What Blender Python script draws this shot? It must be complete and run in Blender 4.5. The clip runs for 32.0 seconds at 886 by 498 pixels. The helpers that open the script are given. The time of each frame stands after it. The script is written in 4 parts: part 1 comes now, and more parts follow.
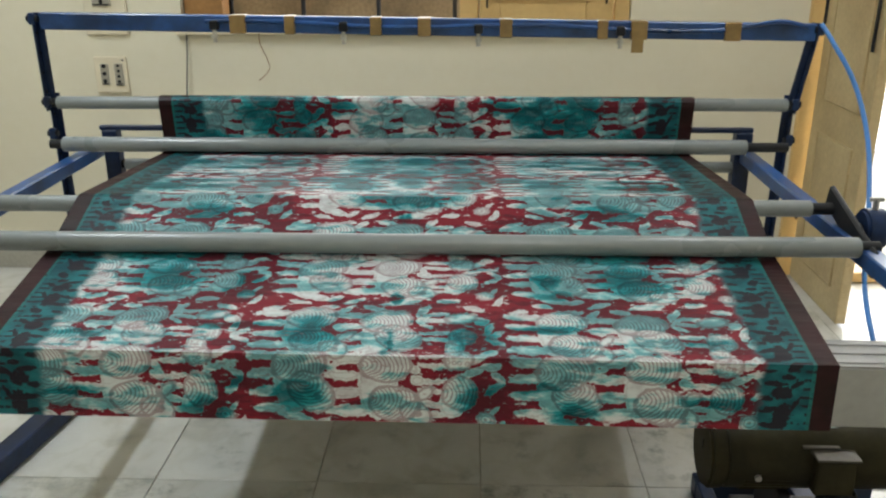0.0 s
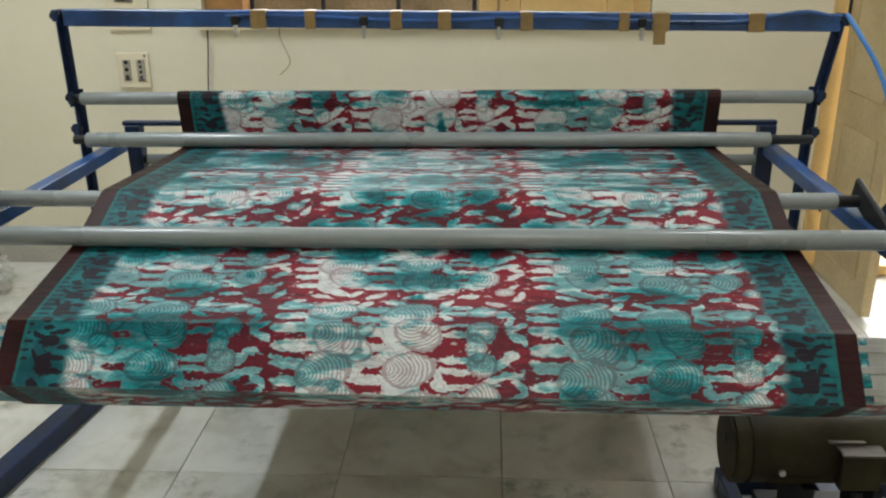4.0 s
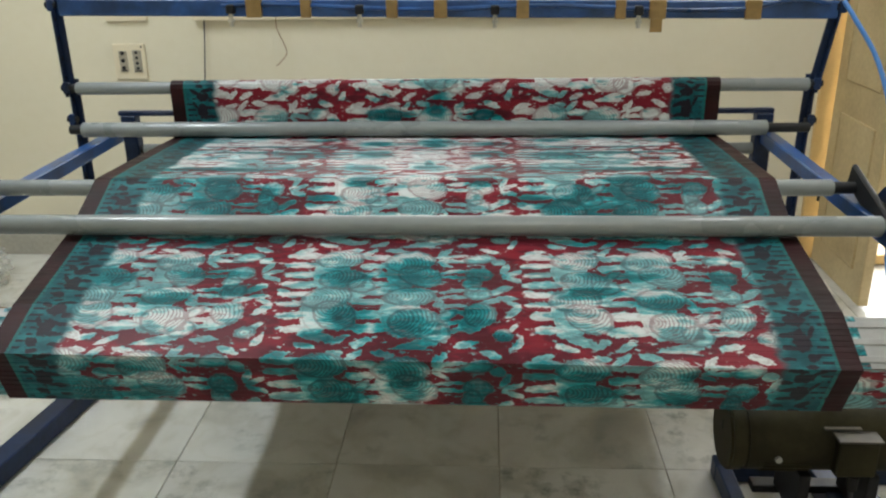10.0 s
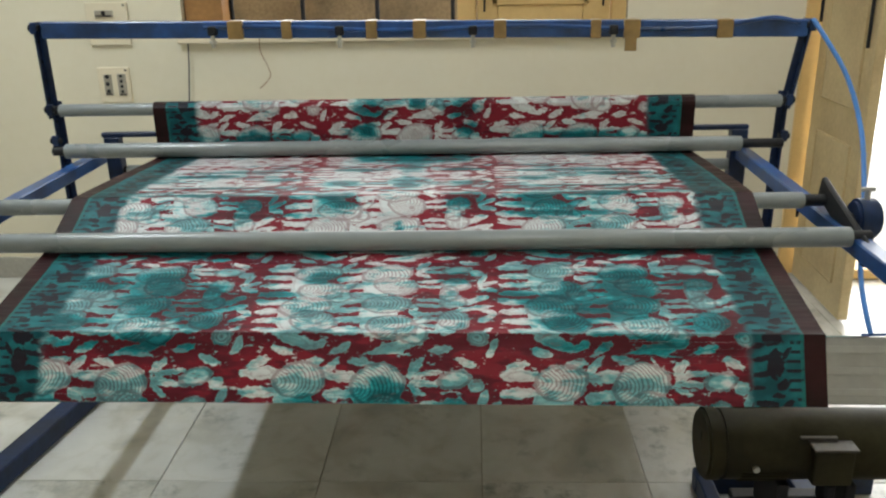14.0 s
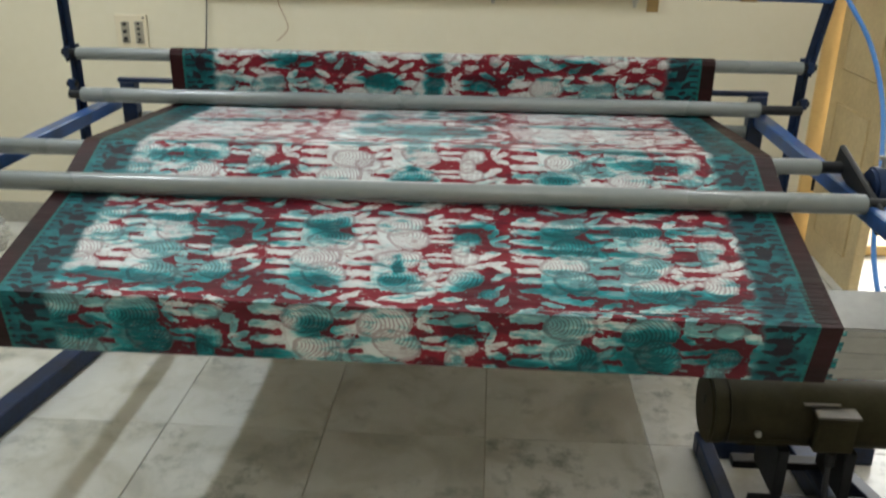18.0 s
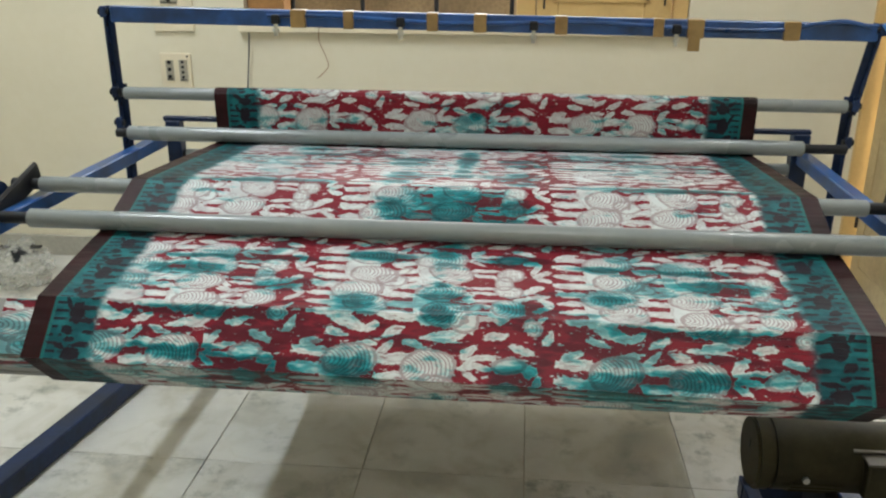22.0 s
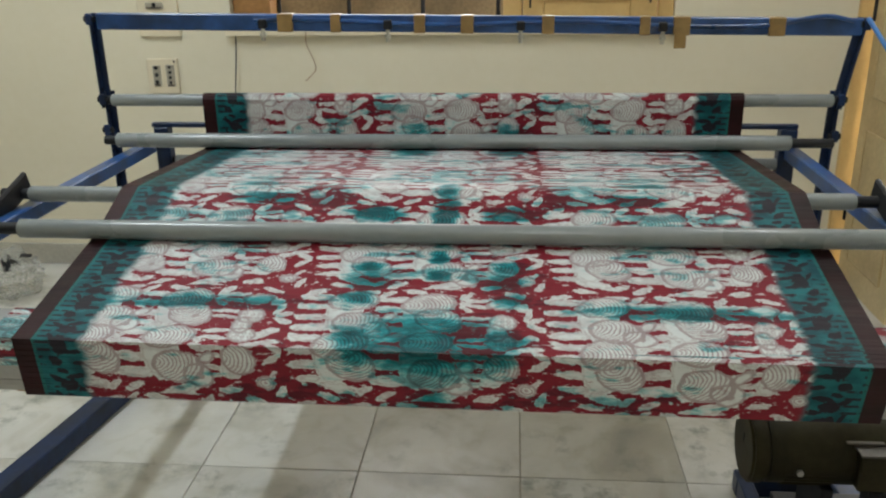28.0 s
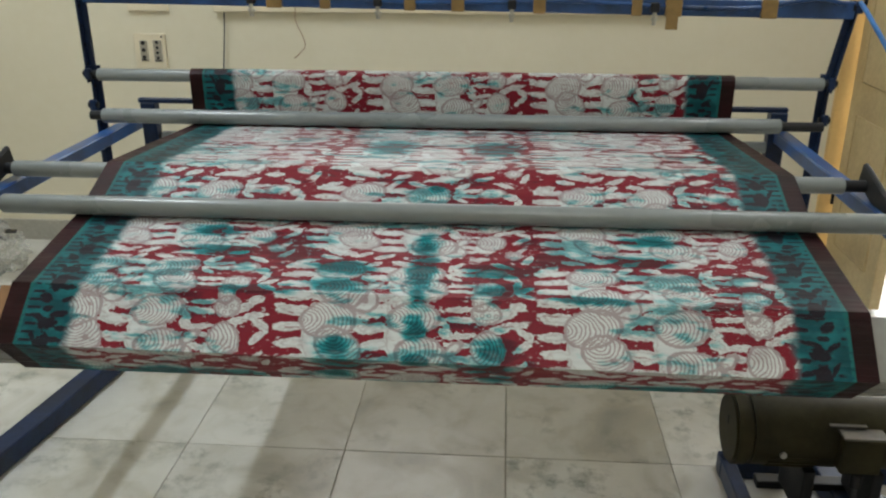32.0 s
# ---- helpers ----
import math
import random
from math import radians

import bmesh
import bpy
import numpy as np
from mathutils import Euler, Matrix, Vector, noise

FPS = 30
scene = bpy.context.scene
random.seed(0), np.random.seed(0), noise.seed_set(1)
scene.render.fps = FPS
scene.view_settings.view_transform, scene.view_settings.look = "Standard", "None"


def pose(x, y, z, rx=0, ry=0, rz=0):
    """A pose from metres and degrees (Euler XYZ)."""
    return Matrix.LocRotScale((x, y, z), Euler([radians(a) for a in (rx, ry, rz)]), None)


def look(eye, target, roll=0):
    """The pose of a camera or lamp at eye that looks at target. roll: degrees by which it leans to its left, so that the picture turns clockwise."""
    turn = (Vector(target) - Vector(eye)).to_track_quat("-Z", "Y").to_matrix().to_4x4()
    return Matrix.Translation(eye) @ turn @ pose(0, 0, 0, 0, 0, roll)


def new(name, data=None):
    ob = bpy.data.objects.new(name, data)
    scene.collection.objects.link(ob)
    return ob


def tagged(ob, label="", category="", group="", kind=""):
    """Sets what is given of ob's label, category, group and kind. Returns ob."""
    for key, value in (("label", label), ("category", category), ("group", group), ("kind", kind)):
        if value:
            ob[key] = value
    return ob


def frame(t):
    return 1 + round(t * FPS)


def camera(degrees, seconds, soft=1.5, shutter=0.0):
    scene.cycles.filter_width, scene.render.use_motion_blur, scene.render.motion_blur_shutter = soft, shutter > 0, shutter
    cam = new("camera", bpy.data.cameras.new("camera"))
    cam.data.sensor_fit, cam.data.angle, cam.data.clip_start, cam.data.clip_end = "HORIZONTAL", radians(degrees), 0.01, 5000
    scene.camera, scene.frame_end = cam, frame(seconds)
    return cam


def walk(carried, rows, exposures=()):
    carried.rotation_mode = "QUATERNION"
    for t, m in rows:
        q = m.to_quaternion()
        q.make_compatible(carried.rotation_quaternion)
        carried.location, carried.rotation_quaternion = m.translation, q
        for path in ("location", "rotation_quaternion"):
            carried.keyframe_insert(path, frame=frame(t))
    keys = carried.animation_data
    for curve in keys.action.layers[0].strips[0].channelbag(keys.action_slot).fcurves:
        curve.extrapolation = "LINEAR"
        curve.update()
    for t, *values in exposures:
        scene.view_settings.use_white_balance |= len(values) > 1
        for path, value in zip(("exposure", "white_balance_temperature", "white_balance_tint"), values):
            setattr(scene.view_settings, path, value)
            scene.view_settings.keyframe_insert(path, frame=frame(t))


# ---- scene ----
cam = camera(55.2, 32.0, soft=2.2, shutter=0.5)
PATH = [
    (0, (0.016, -0.381, 1.285), (-0.041, 1.499, 0.603), -0.1),
    (0.5, (0.011, -0.377, 1.288), (-0.038, 1.5, 0.599), 0.1),
    (1, (0.019, -0.376, 1.279), (-0.041, 1.497, 0.581), -0.3),
    (1.5, (0.013, -0.377, 1.28), (-0.04, 1.494, 0.575), -0.2),
    (2, (0.015, -0.377, 1.281), (-0.047, 1.496, 0.582), -0.3),
    (2.5, (0.014, -0.375, 1.285), (-0.046, 1.494, 0.577), -0.2),
    (3, (0.007, -0.383, 1.286), (-0.076, 1.492, 0.596), -0.3),
    (3.5, (0.009, -0.382, 1.287), (-0.09, 1.492, 0.596), -0.6),
    (5.5, (0.017, -0.375, 1.28), (-0.082, 1.491, 0.569), -1.0),
    (6, (0.01, -0.379, 1.28), (-0.083, 1.488, 0.571), -1.0),
    (6.5, (0.016, -0.382, 1.277), (-0.088, 1.488, 0.575), -1.2),
    (7, (0.021, -0.381, 1.275), (-0.093, 1.487, 0.57), -1.2),
    (7.5, (0.018, -0.379, 1.279), (-0.087, 1.487, 0.568), -1.1),
    (8, (0.015, -0.381, 1.277), (-0.095, 1.488, 0.575), -1.1),
    (8.5, (0.018, -0.384, 1.276), (-0.096, 1.488, 0.58), -1.1),
    (9, (0.018, -0.381, 1.275), (-0.089, 1.488, 0.572), -1.0),
    (9.5, (0.013, -0.382, 1.274), (-0.093, 1.486, 0.568), -1.1),
    (10, (0.02, -0.382, 1.274), (-0.082, 1.485, 0.564), -0.9),
    (10.5, (0.019, -0.383, 1.257), (-0.108, 1.471, 0.52), -1.4),
    (11, (0.06, -0.387, 1.252), (0.039, 1.46, 0.484), 0.3),
    (11.5, (0.05, -0.392, 1.242), (0.069, 1.447, 0.457), 1.5),
    (12, (0.041, -0.398, 1.232), (-0.004, 1.439, 0.444), 0.2),
    (12.5, (0.05, -0.4, 1.238), (-0.025, 1.448, 0.477), -1.0),
    (13, (0.045, -0.406, 1.259), (-0.044, 1.467, 0.562), -1.4),
    (13.5, (0.043, -0.405, 1.263), (-0.038, 1.476, 0.59), -1.4),
    (14, (0.044, -0.407, 1.265), (-0.034, 1.48, 0.606), -1.2),
    (14.5, (0.036, -0.405, 1.268), (-0.042, 1.478, 0.598), -0.9),
    (16.5, (0.029, -0.405, 1.26), (-0.046, 1.47, 0.57), -0.6),
    (17, (0.026, -0.407, 1.263), (-0.051, 1.469, 0.572), -0.7),
    (17.5, (0.029, -0.406, 1.259), (-0.054, 1.468, 0.566), -0.7),
    (18, (0.043, -0.419, 1.238), (-0.059, 1.44, 0.508), 0.7),
    (18.5, (0.028, -0.431, 1.201), (-0.08, 1.396, 0.396), 1.8),
    (19, (0.015, -0.439, 1.214), (-0.142, 1.427, 0.511), 2.7),
    (19.5, (0.021, -0.428, 1.246), (-0.19, 1.453, 0.6), 0.7),
    (20, (0.019, -0.417, 1.251), (-0.163, 1.47, 0.615), 1.3),
    (20.5, (0.022, -0.414, 1.256), (-0.155, 1.473, 0.617), 1.0),
    (21, (0.023, -0.417, 1.26), (-0.156, 1.474, 0.634), 0.3),
    (21.5, (0.026, -0.415, 1.259), (-0.151, 1.469, 0.612), 0.4),
    (22, (0.025, -0.414, 1.256), (-0.156, 1.464, 0.593), 0.2),
    (22.5, (0.023, -0.414, 1.257), (-0.15, 1.465, 0.596), 0.4),
    (23, (0.019, -0.415, 1.259), (-0.161, 1.464, 0.596), 0.0),
    (23.5, (0.016, -0.414, 1.26), (-0.153, 1.465, 0.598), -0.0),
    (24, (0.02, -0.409, 1.258), (-0.137, 1.46, 0.563), 0.2),
    (24.5, (0.02, -0.408, 1.262), (-0.118, 1.466, 0.577), 0.2),
    (25, (0.022, -0.411, 1.26), (-0.122, 1.465, 0.58), -0.0),
    (25.5, (0.017, -0.412, 1.261), (-0.135, 1.466, 0.59), -0.0),
    (26, (0.027, -0.414, 1.262), (-0.14, 1.466, 0.601), -0.5),
    (26.5, (0.022, -0.413, 1.264), (-0.14, 1.466, 0.599), -0.6),
    (28.5, (0.024, -0.417, 1.264), (-0.135, 1.462, 0.596), -0.8),
    (29, (0.026, -0.411, 1.261), (-0.124, 1.465, 0.585), -0.6),
    (29.5, (0.028, -0.41, 1.263), (-0.125, 1.461, 0.572), -0.6),
    (30, (0.029, -0.41, 1.261), (-0.121, 1.46, 0.567), -0.5),
    (30.5, (0.023, -0.415, 1.259), (-0.123, 1.456, 0.567), -0.3),
    (31, (0.027, -0.414, 1.26), (-0.119, 1.45, 0.549), -0.1),
    (31.5, (0.027, -0.409, 1.26), (-0.106, 1.454, 0.544), 0.2),
    (32, (0.025, -0.41, 1.259), (-0.108, 1.456, 0.55), 0.1),
]
walk(cam, [(t, look(eye, target, roll)) for t, eye, target, roll in PATH], exposures=[
    (0, 0.04), (3, 0.08), (9, 0.13), (11, 0.18), (12, 0.22), (14, 0.06), (17, 0.07), (18.2, 0.12), (19, 0.43), (20, 0.50), (20.6, 0.32), (21, 0.17), (22, 0.22),
    (23, 0.21), (24, 0.16), (25, -0.05), (26, 0.08), (29, -0.17), (30, -0.15), (31, 0.02), (32, -0.12)])

# ---- light ----
world = bpy.data.worlds.new("world")
scene.world = world
world.use_nodes = True
_n, _l = world.node_tree.nodes, world.node_tree.links
_sky = _n.new("ShaderNodeTexSky")
_sky.sky_type, _sky.sun_disc = "NISHITA", False
_sky.sun_elevation, _sky.sun_rotation = radians(45), radians(194)
_l.new(_sky.outputs[0], _n["Background"].inputs[0])
_n["Background"].inputs[1].default_value = 0.15

sun = new("sun", bpy.data.lights.new("sun", "SUN"))
sun.data.energy, sun.data.angle, sun.data.color = 4.5, radians(0.5), (1.0, 0.95, 0.88)
sun.matrix_world = look((-2, -8, 9), (1.2, 2.2, 0))

# ceiling tubes, out of view: their lamps hang in the fittings built further down
# the first is placed from the floor shadows; second and third are added fill
TUBES = [(-1.48, 1.45, 2.93, 33, (0.84, 0.94, 1.0)), (1.05, 1.7, 2.93, 13, (0.90, 0.95, 1.0)), (0.25, -0.85, 2.93, 18, (0.97, 0.97, 0.93))]
for _x, _y, _z, _w, _c in TUBES:
    lamp = new("tube_lamp", bpy.data.lights.new("tube_lamp", "AREA"))
    lamp.data.shape, lamp.data.size, lamp.data.size_y = "RECTANGLE", 0.05, 1.2
    lamp.data.energy, lamp.data.color = _w, _c
    lamp.matrix_world = pose(_x, _y, _z - 0.06)
# daylight in the doorway and the window
for _m, _sx, _sy, _w in ((pose(1.86, 2.99, 1.05, -90), 1.0, 2.0, 24), (pose(-0.45, 3.12, 1.6, -90), 0.85, 1.0, 4)):
    lamp = new("daylight", bpy.data.lights.new("daylight", "AREA"))
    lamp.data.shape, lamp.data.size, lamp.data.size_y = "RECTANGLE", _sx, _sy
    lamp.data.energy, lamp.data.color = _w, (0.92, 0.97, 1.0)
    lamp.matrix_world = _m


# ---- materials ----
def rgb(c):
    return (*c, 1.0)


def make(name, colour, rough=0.5, metal=0.0, vary=0.12, scale=6.0, fine=60.0, bump=0.1, depth=0.002, second=None, spec=0.5):
    """A worn surface: colour drifts at two scales, fine relief, uneven gloss."""
    m = bpy.data.materials.new(name)
    m.use_nodes = True
    n, l = m.node_tree.nodes, m.node_tree.links
    b = n["Principled BSDF"]
    co = n.new("ShaderNodeTexCoord")
    big, small = n.new("ShaderNodeTexNoise"), n.new("ShaderNodeTexNoise")
    big.inputs["Scale"].default_value, big.inputs["Detail"].default_value = scale, 5
    small.inputs["Scale"].default_value, small.inputs["Detail"].default_value = fine, 3
    info = n.new("ShaderNodeObjectInfo")
    off = n.new("ShaderNodeVectorMath")
    off.operation = "ADD"
    l.new(co.outputs["Object"], off.inputs[0])
    l.new(info.outputs["Random"], off.inputs[1])
    for t in (big, small):
        l.new(off.outputs[0], t.inputs["Vector"])
    ramp = n.new("ShaderNodeValToRGB")
    dark = second or tuple(c * (1 - 2.2 * vary) for c in colour)
    ramp.color_ramp.elements[0].position, ramp.color_ramp.elements[0].color = 0.32, rgb(dark)
    ramp.color_ramp.elements[1].position, ramp.color_ramp.elements[1].color = 0.62, rgb(colour)
    l.new(big.outputs["Fac"], ramp.inputs[0])
    mix = n.new("ShaderNodeMixRGB")
    mix.blend_type, mix.inputs[0].default_value = "OVERLAY", min(1.0, vary * 2)
    l.new(ramp.outputs[0], mix.inputs[1])
    l.new(small.outputs["Fac"], mix.inputs[2])
    l.new(mix.outputs[0], b.inputs["Base Color"])
    rr = n.new("ShaderNodeMapRange")
    rr.inputs["To Min"].default_value, rr.inputs["To Max"].default_value = max(0.02, rough - 0.1), min(1, rough + 0.12)
    l.new(big.outputs["Fac"], rr.inputs["Value"])
    l.new(rr.outputs[0], b.inputs["Roughness"])
    b.inputs["Metallic"].default_value = metal
    b.inputs["Specular IOR Level"].default_value = spec
    bp = n.new("ShaderNodeBump")
    bp.inputs["Strength"].default_value, bp.inputs["Distance"].default_value = bump, depth
    l.new(small.outputs["Fac"], bp.inputs["Height"])
    l.new(bp.outputs[0], b.inputs["Normal"])
    return m


WALL = make("cream_paint", (0.75, 0.695, 0.545), 0.55, vary=0.03, scale=1.3, fine=35, bump=0.15)
CEIL = make("white_paint", (0.8, 0.79, 0.74), 0.7, vary=0.03)
BLUE = make("blue_enamel", (0.019, 0.085, 0.28), 0.32, vary=0.16, scale=9, bump=0.06, second=(0.008, 0.032, 0.10))
NAVY = make("dark_blue_enamel", (0.009, 0.027, 0.085), 0.4, vary=0.2, scale=9, second=(0.008, 0.014, 0.033), spec=0.3)
PIPE = make("grey_pvc", (0.23, 0.255, 0.26), 0.27, vary=0.05, scale=3, fine=40, bump=0.04)
STEEL = make("bare_steel", (0.55, 0.55, 0.53), 0.32, metal=0.9, vary=0.1, scale=14)
LID = make("worn_grey_metal", (0.13, 0.12, 0.10), 0.5, metal=0.3, vary=0.15, scale=20)
BLACK = make("black_iron", (0.014, 0.015, 0.018), 0.5, vary=0.2, scale=20, spec=0.3)
BROWN = make("olive_brown_motor_paint", (0.040, 0.035, 0.017), 0.5, vary=0.15, scale=10, second=(0.022, 0.019, 0.010), spec=0.15)
ALU = make("aluminium_sheet", (0.33, 0.33, 0.32), 0.42, metal=0.4, vary=0.06, scale=10)
TAPE = make("brown_packing_tape", (0.30, 0.19, 0.07), 0.3, vary=0.12, scale=20)
OCHRE = make("yellow_ochre_paint", (0.68, 0.46, 0.19), 0.4, vary=0.06, scale=5)
LEAF = make("beige_varnished_wood", (0.58, 0.46, 0.26), 0.4, vary=0.10, scale=4, second=(0.42, 0.31, 0.16))
WOOD = make("brown_wood", (0.36, 0.18, 0.06), 0.45, vary=0.15, scale=8)
PLATE = make("cream_plastic", (0.74, 0.66, 0.50), 0.35, vary=0.03)
INSERT = make("grey_plastic", (0.36, 0.33, 0.27), 0.4, vary=0.05)
STONE = make("grey_skirting_stone", (0.46, 0.44, 0.38), 0.4, vary=0.1, scale=6)
MORTAR = make("grey_grout", (0.40, 0.36, 0.28), 0.8, vary=0.12)
PARAPET = make("brown_plaster", (0.30, 0.22, 0.13), 0.8, vary=0.2, scale=5)
OUTER = make("white_outer_paint", (0.85, 0.85, 0.82), 0.7, vary=0.03)
CABLE = make("blue_cable", (0.08, 0.27, 0.72), 0.35, vary=0.08)
DARKCABLE = make("dark_cable", (0.03, 0.03, 0.04), 0.5, vary=0.1)
CARD = make("brown_cardboard", (0.30, 0.16, 0.07), 0.75, vary=0.1)


def marble():
    m = bpy.data.materials.new("white_marble")
    m.use_nodes = True
    n, l = m.node_tree.nodes, m.node_tree.links
    b = n["Principled BSDF"]
    co, info = n.new("ShaderNodeTexCoord"), n.new("ShaderNodeObjectInfo")
    mul = n.new("ShaderNodeVectorMath")
    mul.operation = "MULTIPLY_ADD"
    mul.inputs[1].default_value = (1, 1, 1)
    sc = n.new("ShaderNodeMath")
    sc.operation, sc.inputs[1].default_value = "MULTIPLY", 37.0
    l.new(info.outputs["Random"], sc.inputs[0])
    l.new(co.outputs["Object"], mul.inputs[0])
    l.new(sc.outputs[0], mul.inputs[2])
    warp = n.new("ShaderNodeTexNoise")
    warp.inputs["Scale"].default_value, warp.inputs["Detail"].default_value = 5.0, 8
    l.new(mul.outputs[0], warp.inputs["Vector"])
    big = n.new("ShaderNodeTexNoise")
    big.inputs["Scale"].default_value, big.inputs["Detail"].default_value, big.inputs["Distortion"].default_value = 4.5, 10, 0.7
    l.new(mul.outputs[0], big.inputs["Vector"])
    vein = n.new("ShaderNodeValToRGB")
    e = vein.color_ramp.elements
    e[0].position, e[0].color = 0.25, (0.36, 0.36, 0.34, 1)
    e[1].position, e[1].color = 0.50, (0.62, 0.61, 0.57, 1)
    x = e.new(0.40)
    x.color = (0.53, 0.515, 0.46, 1)
    x = e.new(0.70)
    x.color = (0.70, 0.69, 0.65, 1)
    l.new(big.outputs["Fac"], vein.inputs[0])
    line = n.new("ShaderNodeValToRGB")
    e = line.color_ramp.elements
    e[0].position, e[0].color = 0.46, (1, 1, 1, 1)
    e[1].position, e[1].color = 0.54, (1, 1, 1, 1)
    x = e.new(0.50)
    x.color = (0.86, 0.84, 0.78, 1)
    l.new(warp.outputs["Fac"], line.inputs[0])
    mx = n.new("ShaderNodeMixRGB")
    mx.blend_type, mx.inputs[0].default_value = "MULTIPLY", 0.35
    l.new(vein.outputs[0], mx.inputs[1])
    l.new(line.outputs[0], mx.inputs[2])
    # grey-green stains that gather in patches
    spot, where = n.new("ShaderNodeTexNoise"), n.new("ShaderNodeTexNoise")
    spot.inputs["Scale"].default_value, spot.inputs["Detail"].default_value, spot.inputs["Roughness"].default_value = 16.0, 10, 0.65
    where.inputs["Scale"].default_value, where.inputs["Detail"].default_value = 2.6, 2
    fac = []
    for tex, lo, hi in ((spot, 0.50, 0.68), (where, 0.46, 0.62)):
        l.new(mul.outputs[0], tex.inputs["Vector"])
        mr = n.new("ShaderNodeMapRange")
        mr.inputs["From Min"].default_value, mr.inputs["From Max"].default_value = lo, hi
        l.new(tex.outputs["Fac"], mr.inputs["Value"])
        fac.append(mr.outputs[0])
    both = n.new("ShaderNodeMath")
    both.operation = "MULTIPLY"
    l.new(fac[0], both.inputs[0])
    l.new(fac[1], both.inputs[1])
    stain = n.new("ShaderNodeMixRGB")
    l.new(both.outputs[0], stain.inputs[0])
    l.new(mx.outputs[0], stain.inputs[1])
    stain.inputs[2].default_value = (0.27, 0.28, 0.25, 1)
    l.new(stain.outputs[0], b.inputs["Base Color"])
    b.inputs["Roughness"].default_value = 0.28
    return m


MARBLE = marble()


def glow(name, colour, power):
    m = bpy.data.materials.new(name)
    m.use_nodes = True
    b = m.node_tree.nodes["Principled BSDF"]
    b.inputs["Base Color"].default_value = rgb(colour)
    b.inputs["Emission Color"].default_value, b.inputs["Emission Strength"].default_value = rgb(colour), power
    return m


# self-lit white for the backdrop, so the outside reads as overexposed daylight
BRIGHT = glow("glowing_white_backdrop", (1.0, 1.0, 0.98), 1.5)
TUBE = glow("lit_tube", (1.0, 0.97, 0.9), 8.0)


def glass():
    m = bpy.data.materials.new("window_glass")
    m.use_nodes = True
    b = m.node_tree.nodes["Principled BSDF"]
    b.inputs["Base Color"].default_value = (0.80, 0.93, 0.92, 1)
    b.inputs["Transmission Weight"].default_value, b.inputs["Roughness"].default_value = 1.0, 0.06
    return m


GLASS = glass()


def film_plastic():
    m = bpy.data.materials.new("clear_plastic_film")
    m.use_nodes = True
    n, l = m.node_tree.nodes, m.node_tree.links
    p = n["Principled BSDF"]
    p.inputs["Base Color"].default_value = (0.55, 0.55, 0.52, 1)
    p.inputs["Roughness"].default_value = 0.15
    t = n.new("ShaderNodeTexNoise")
    t.inputs["Scale"].default_value, t.inputs["Detail"].default_value = 22.0, 5
    r = n.new("ShaderNodeMapRange")
    r.inputs["From Min"].default_value, r.inputs["From Max"].default_value = 0.35, 0.65
    r.inputs["To Min"].default_value, r.inputs["To Max"].default_value = 0.12, 0.5
    l.new(t.outputs["Fac"], r.inputs["Value"])
    l.new(r.outputs[0], p.inputs["Alpha"])
    bp = n.new("ShaderNodeBump")
    bp.inputs["Strength"].default_value, bp.inputs["Distance"].default_value = 0.5, 0.008
    l.new(t.outputs["Fac"], bp.inputs["Height"])
    l.new(bp.outputs[0], p.inputs["Normal"])
    return m


FILM = film_plastic()


# ---- building blocks ----
def box(bm, x0, x1, y0, y1, z0, z1, bevel=0.0):
    m = Matrix.Translation(((x0 + x1) / 2, (y0 + y1) / 2, (z0 + z1) / 2)) @ Matrix.Diagonal((x1 - x0, y1 - y0, z1 - z0, 1))
    made = bmesh.ops.create_cube(bm, size=1, matrix=m)
    if bevel:
        edges = {e for v in made["verts"] for e in v.link_edges}
        bmesh.ops.bevel(bm, geom=list(edges), offset=bevel, segments=2, affect="EDGES", profile=0.5)
    return bm


def bar(bm, a, b, w, h, bevel=0.002, up=(0, 0, 1)):
    """A rectangular bar from a to b, w wide and h high."""
    a, b = Vector(a), Vector(b)
    y = (b - a).normalized()
    x = y.cross(Vector(up)).normalized()
    z = x.cross(y)
    m = Matrix((x, y, z)).transposed().to_4x4()
    m.translation = (a + b) / 2
    made = bmesh.ops.create_cube(bm, size=1, matrix=m @ Matrix.Diagonal((w, (b - a).length, h, 1)))
    if bevel:
        edges = {e for v in made["verts"] for e in v.link_edges}
        bmesh.ops.bevel(bm, geom=list(edges), offset=bevel, segments=1, affect="EDGES")
    return bm


def rod(bm, a, b, r, r2=None, seg=28, bevel=0.0):
    a, b = Vector(a), Vector(b)
    m = (b - a).to_track_quat("Z", "Y").to_matrix().to_4x4()
    m.translation = (a + b) / 2
    made = bmesh.ops.create_cone(bm, cap_ends=True, segments=seg, radius1=r, radius2=r if r2 is None else r2, depth=(b - a).length, matrix=m)
    if bevel:
        edges = {e for v in made["verts"] for e in v.link_edges if len(e.link_faces) == 2 and max(len(f.verts) for f in e.link_faces) > 4}
        bmesh.ops.bevel(bm, geom=list(edges), offset=bevel, segments=2, affect="EDGES")
    return bm


